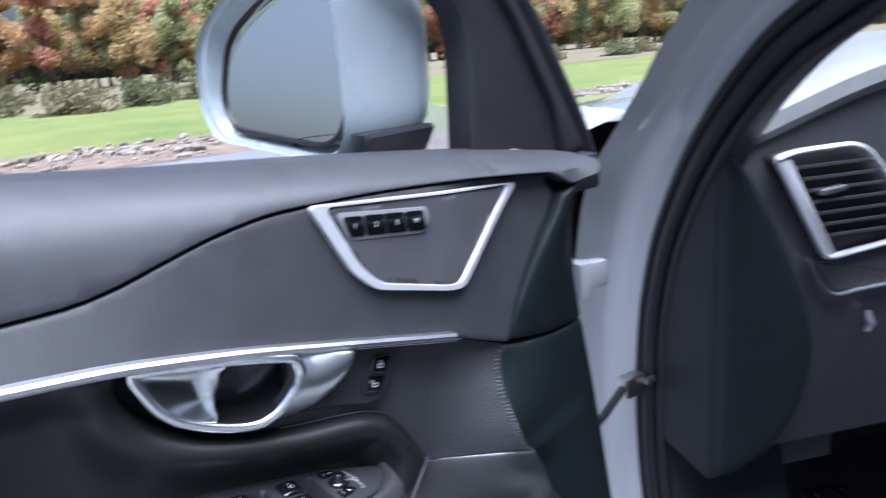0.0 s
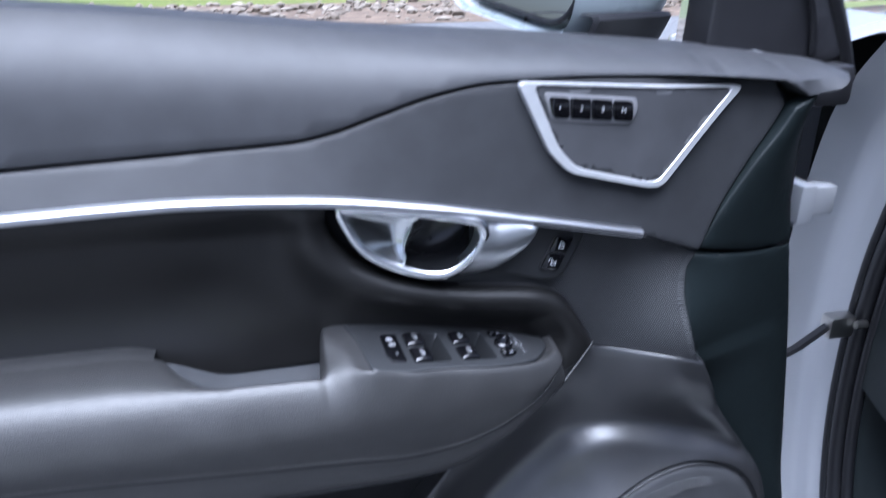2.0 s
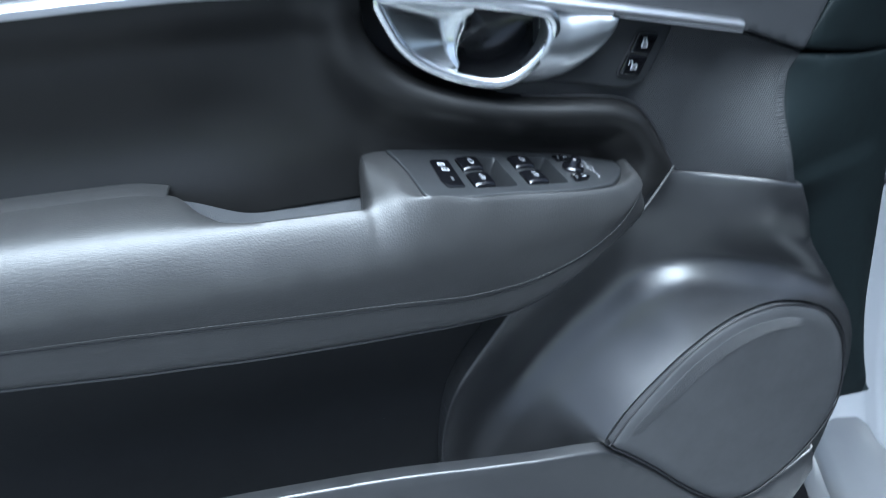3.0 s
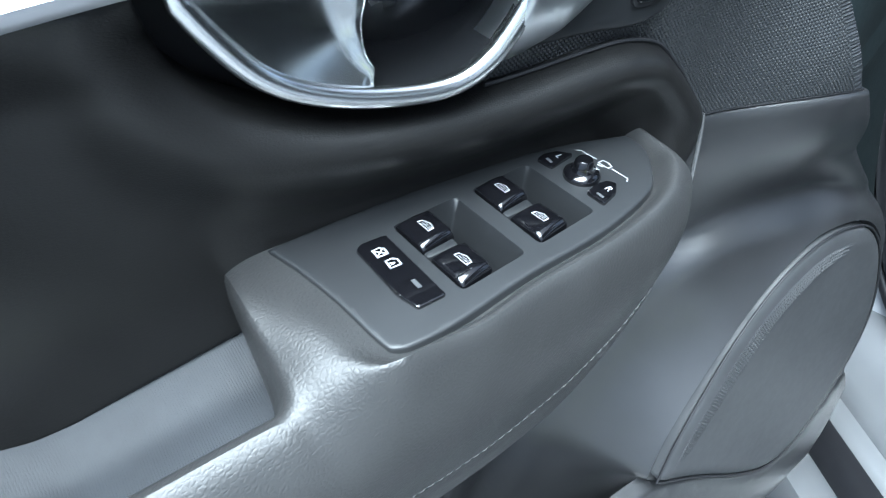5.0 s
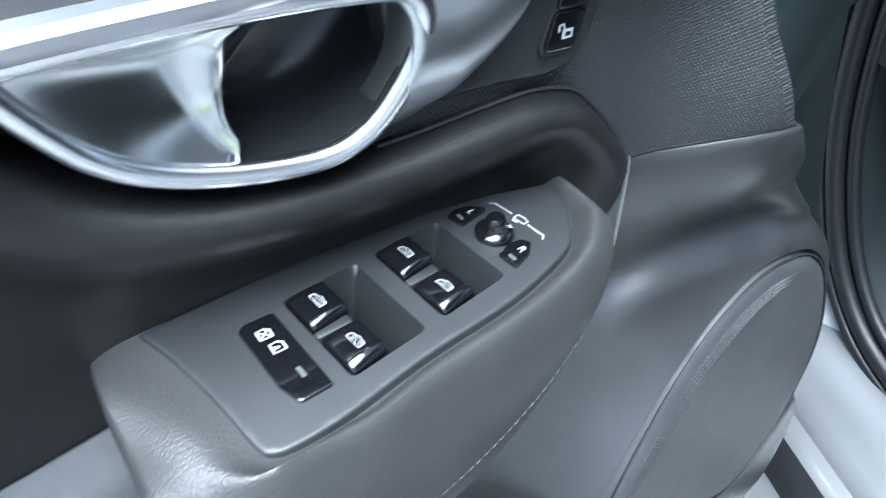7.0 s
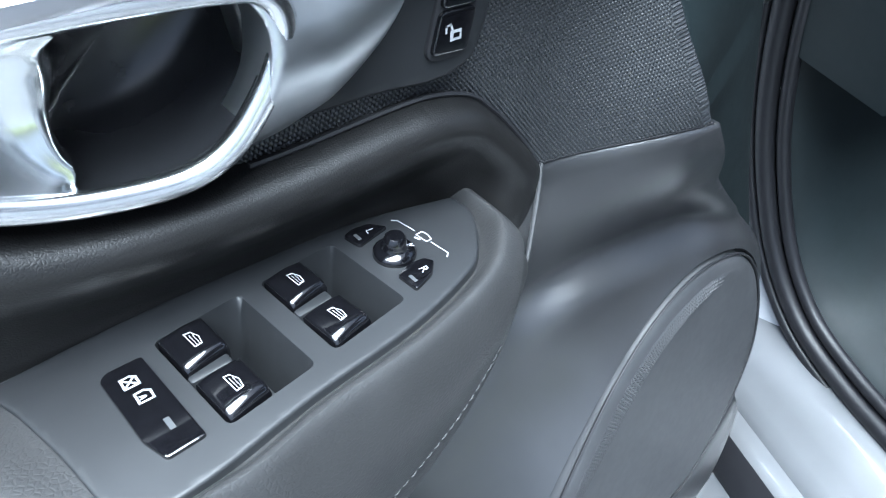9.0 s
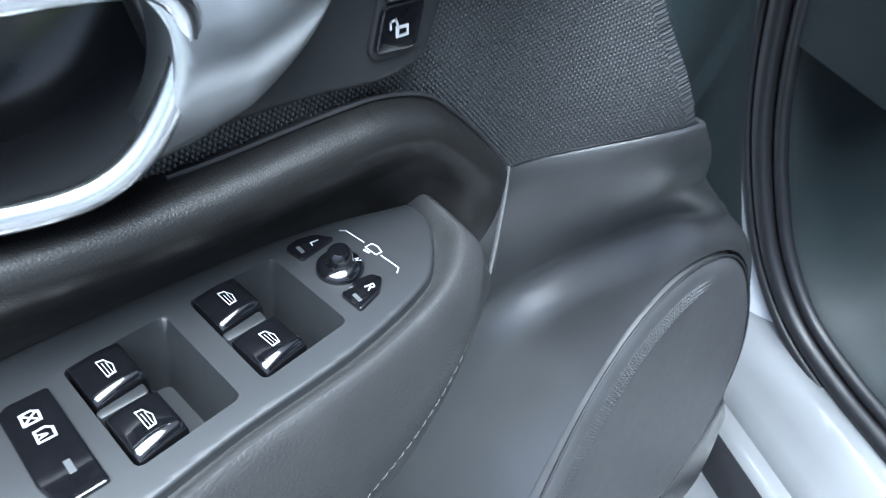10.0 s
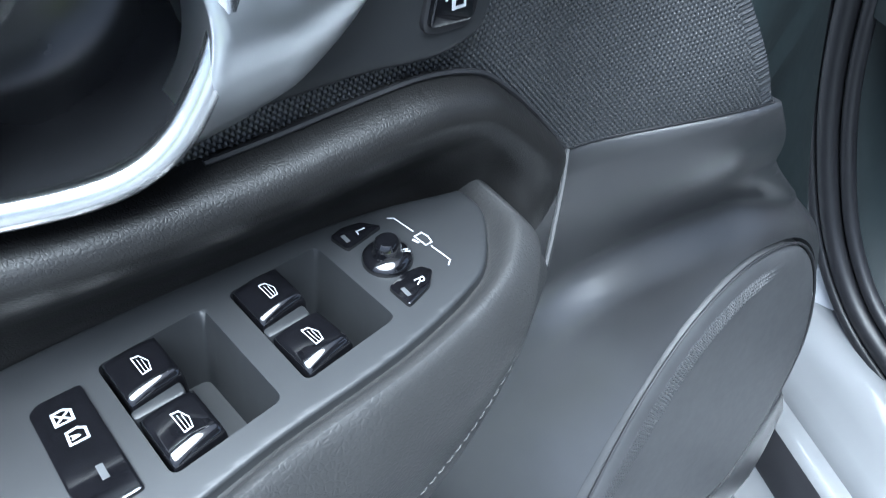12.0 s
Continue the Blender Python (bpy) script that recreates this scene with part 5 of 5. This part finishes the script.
mat_thing = thing("floor_mat", tuple(car(0.25, 0.42, 0.30)), "black ribbed rubber mat on the car floor", "floor mat")
b = Build().box((-0.25, 0.18, 0.300), (0.75, 0.66, 0.310), 0.004)
b.v = [tuple(car(*p)) for p in b.v]
b.done("mat_base", RUBBER, mat_thing)
for k in range(14):
    b = Build().box((-0.22, 0.205 + 0.033 * k, 0.309), (0.72, 0.214 + 0.033 * k, 0.318), 0.002)
    b.v = [tuple(car(*p)) for p in b.v]
    b.done("mat_rib", mat("rib_rubber", (0.045, 0.045, 0.047), 0.5) if k == 0 else bpy.data.materials["rib_rubber"], mat_thing)
pedal = thing("brake_pedal", tuple(car(0.0, 0.34, 0.45)), "dark grey brake pedal", "pedal")
b = Build().box((0.03, 0.27, 0.60), (0.045, 0.37, 0.68), 0.006)
b.v = [tuple(car(*p)) for p in b.v]
b.done("pedal_pad", HARD, pedal)
b = Build()
b.tube([car(0.035, 0.32, 0.66), car(-0.05, 0.32, 0.80), car(-0.20, 0.32, 0.95)], 0.010, 8)
b.done("pedal_arm", METAL, pedal)

# ---- outdoors ----
def sheet(name, xr, yr, z, m, label, nx=2, ny=2, wob=0.0):
    x, y = np.linspace(*xr, nx), np.linspace(*yr, ny)
    b = Build().grid([[(p, q, z + wob * noise.noise((p * 0.15, q * 0.15, 3))) for q in y] for p in x])
    return tagged(b.done(name, m), label, name.replace("_", " "), "", "structure")


sheet("ground", (-900, 900), (-900, 900), GROUND - 0.02, GRASS, "wide green and yellow grass field")
sheet("road", (-300, 300), (-9, 12.4), GROUND, ASPHALT, "grey worn asphalt road", 30, 8)
sheet("verge", (-300, 300), (12.4, 16.6), GROUND + 0.006, SOIL, "brown soil strip between road and grass", 40, 4)
sheet("field", (-400, 400), (38, 500), GROUND + 0.0, HAY, "dry tan field before the woods", 30, 10, 0.01)

rng = random.Random(4)
bm_s = Build()
for k in range(3200):
    x, y = rng.uniform(-14, 46), rng.gauss(14.6, 1.0)
    y = min(max(y, 12.7), 16.5)
    r = rng.choice([0.025, 0.035, 0.045, 0.06, 0.075, 0.11]) * rng.uniform(0.8, 1.25)
    bm = bmesh.new()
    bmesh.ops.create_icosphere(bm, subdivisions=1, radius=1)
    sx, sy, sz = r * rng.uniform(0.8, 1.5), r * rng.uniform(0.8, 1.3), r * rng.uniform(0.5, 0.9)
    for v in bm.verts:
        j = 1 + rng.uniform(-0.22, 0.22)
        v.co = Vector((v.co.x * sx * j + x, v.co.y * sy * j + y, v.co.z * sz * j + GROUND + sz * 0.5))
    bm.verts.index_update()
    bm_s.add([v.co for v in bm.verts], [[v.index for v in f.verts] for f in bm.faces])
    bm.free()
me_ob = bm_s.done("rubble", STONE, None, "", 25)
tagged(me_ob, "loose grey and brown stones along the road", "stones", "", "stuff")


def tree(name, height, spread, seed, leaves, leaf, m, category, label, low=0.12):
    g = random.Random(seed)
    root = thing(name, (0, 0, 0), label, category, category + "s of the background")
    b = Build()
    if category == "tree":
        b.tube([(0.02 * height * noise.noise((k * 0.7, seed, 0)), 0.02 * height * noise.noise((seed, k * 0.7, 2)), height * 0.9 * k / 7) for k in range(8)], [0.020 * height * (1 - 0.12 * k) for k in range(8)], 7)
        for k in range(9):
            z = height * g.uniform(0.25, 0.75)
            a = g.uniform(0, 6.28)
            e = spread * g.uniform(0.5, 0.9)
            b.tube([(0, 0, z), (0.5 * e * math.cos(a), 0.5 * e * math.sin(a), z + 0.10 * height), (e * math.cos(a), e * math.sin(a), z + 0.14 * height)], [0.007 * height, 0.005 * height, 0.002 * height], 5)
        b.done("trunk", BARK, root)
    else:
        for k in range(6):
            a = g.uniform(0, 6.28)
            b.tube([(0, 0, 0), (0.4 * spread * math.cos(a), 0.4 * spread * math.sin(a), 0.6 * height)], [0.03, 0.01], 5)
        b.done("stem", BARK, root)
    b = Build()
    lumps = [(g.uniform(0, 6.28), g.uniform(0.0, 0.75), g.uniform(low + 0.1, 0.9), g.uniform(0.25, 0.45)) for _ in range(14)]
    for k in range(leaves):
        a, rr, hz, sz = lumps[k % len(lumps)]
        prof = math.sin(math.pi * min(0.97, hz * 0.85 + 0.12)) ** 0.6
        o = Vector((rr * spread * prof * math.cos(a), rr * spread * prof * math.sin(a), hz * height))
        d = Vector((g.gauss(0, 1), g.gauss(0, 1), g.gauss(0, 1))).normalized() * (g.random() ** 0.4) * sz * spread
        p = o + d
        if p.z < low * height:
            p.z = low * height + g.random() * 0.1 * height
        u = Vector((g.gauss(0, 1), g.gauss(0, 1), g.gauss(0, 1))).normalized() * leaf * g.uniform(0.6, 1.3)
        w = u.cross(Vector((g.gauss(0, 1), g.gauss(0, 1), g.gauss(0, 1)))).normalized() * leaf * g.uniform(0.4, 0.9)
        b.add([p + u, p + w, p - u, p - w], [(0, 1, 2, 3)])
    me = bpy.data.meshes.new("crown")
    me.from_pydata(b.v, [], b.f)
    me.materials.append(m)
    ob = new("crown", me)
    ob.parent = root
    return root


kinds = [tree("tree", 13, 4.2, 11, 3600, 0.24, LEAVES, "tree", "broadleaf tree in yellow and orange autumn leaf", 0.04),
         tree("tree", 11, 3.8, 12, 3400, 0.24, LEAVES, "tree", "rounded broadleaf tree in autumn colours", 0.02),
         tree("tree", 15, 3.6, 13, 3400, 0.24, LEAVES, "tree", "tall broadleaf tree in autumn colours", 0.05)]
used = set()
for k in range(300):
    row = k % 4
    x = -75 + 290 * ((k // 4) + rng.uniform(-0.4, 0.4)) / 75
    y = 100 + 5 * row + rng.uniform(-3, 3) - 0.10 * max(0, x - 20) * 0.6
    m = Matrix.LocRotScale((x, y, GROUND), Euler((0, 0, rng.uniform(0, 6.28))), None)
    j = rng.randrange(3)
    if j not in used:
        used.add(j)
        kinds[j].matrix_basis = m
    else:
        copy_thing(kinds[j], m)
bush = tree("shrub", 0.65, 2.0, 21, 900, 0.13, SHRUB, "shrub", "low green shrub on the grass", 0.02)
spots = [(-2 + 3.1 * k, 36.5 + 2.5 * math.sin(k * 2.1)) for k in range(7)] + [(9.5, 43), (12.2, 44), (15, 45), (17.5, 46.5), (20, 45), (7, 52), (3, 55), (24, 48), (40, 46), (46, 44), (52, 47), (60, 45), (34, 50), (-6, 38), (-9, 39), (68, 52)]
for k, (x, y) in enumerate(spots):
    m = Matrix.LocRotScale((x, y, GROUND), Euler((0, 0, k * 1.3)), None)
    if k == 0:
        bush.matrix_basis = m
    else:
        copy_thing(bush, m)
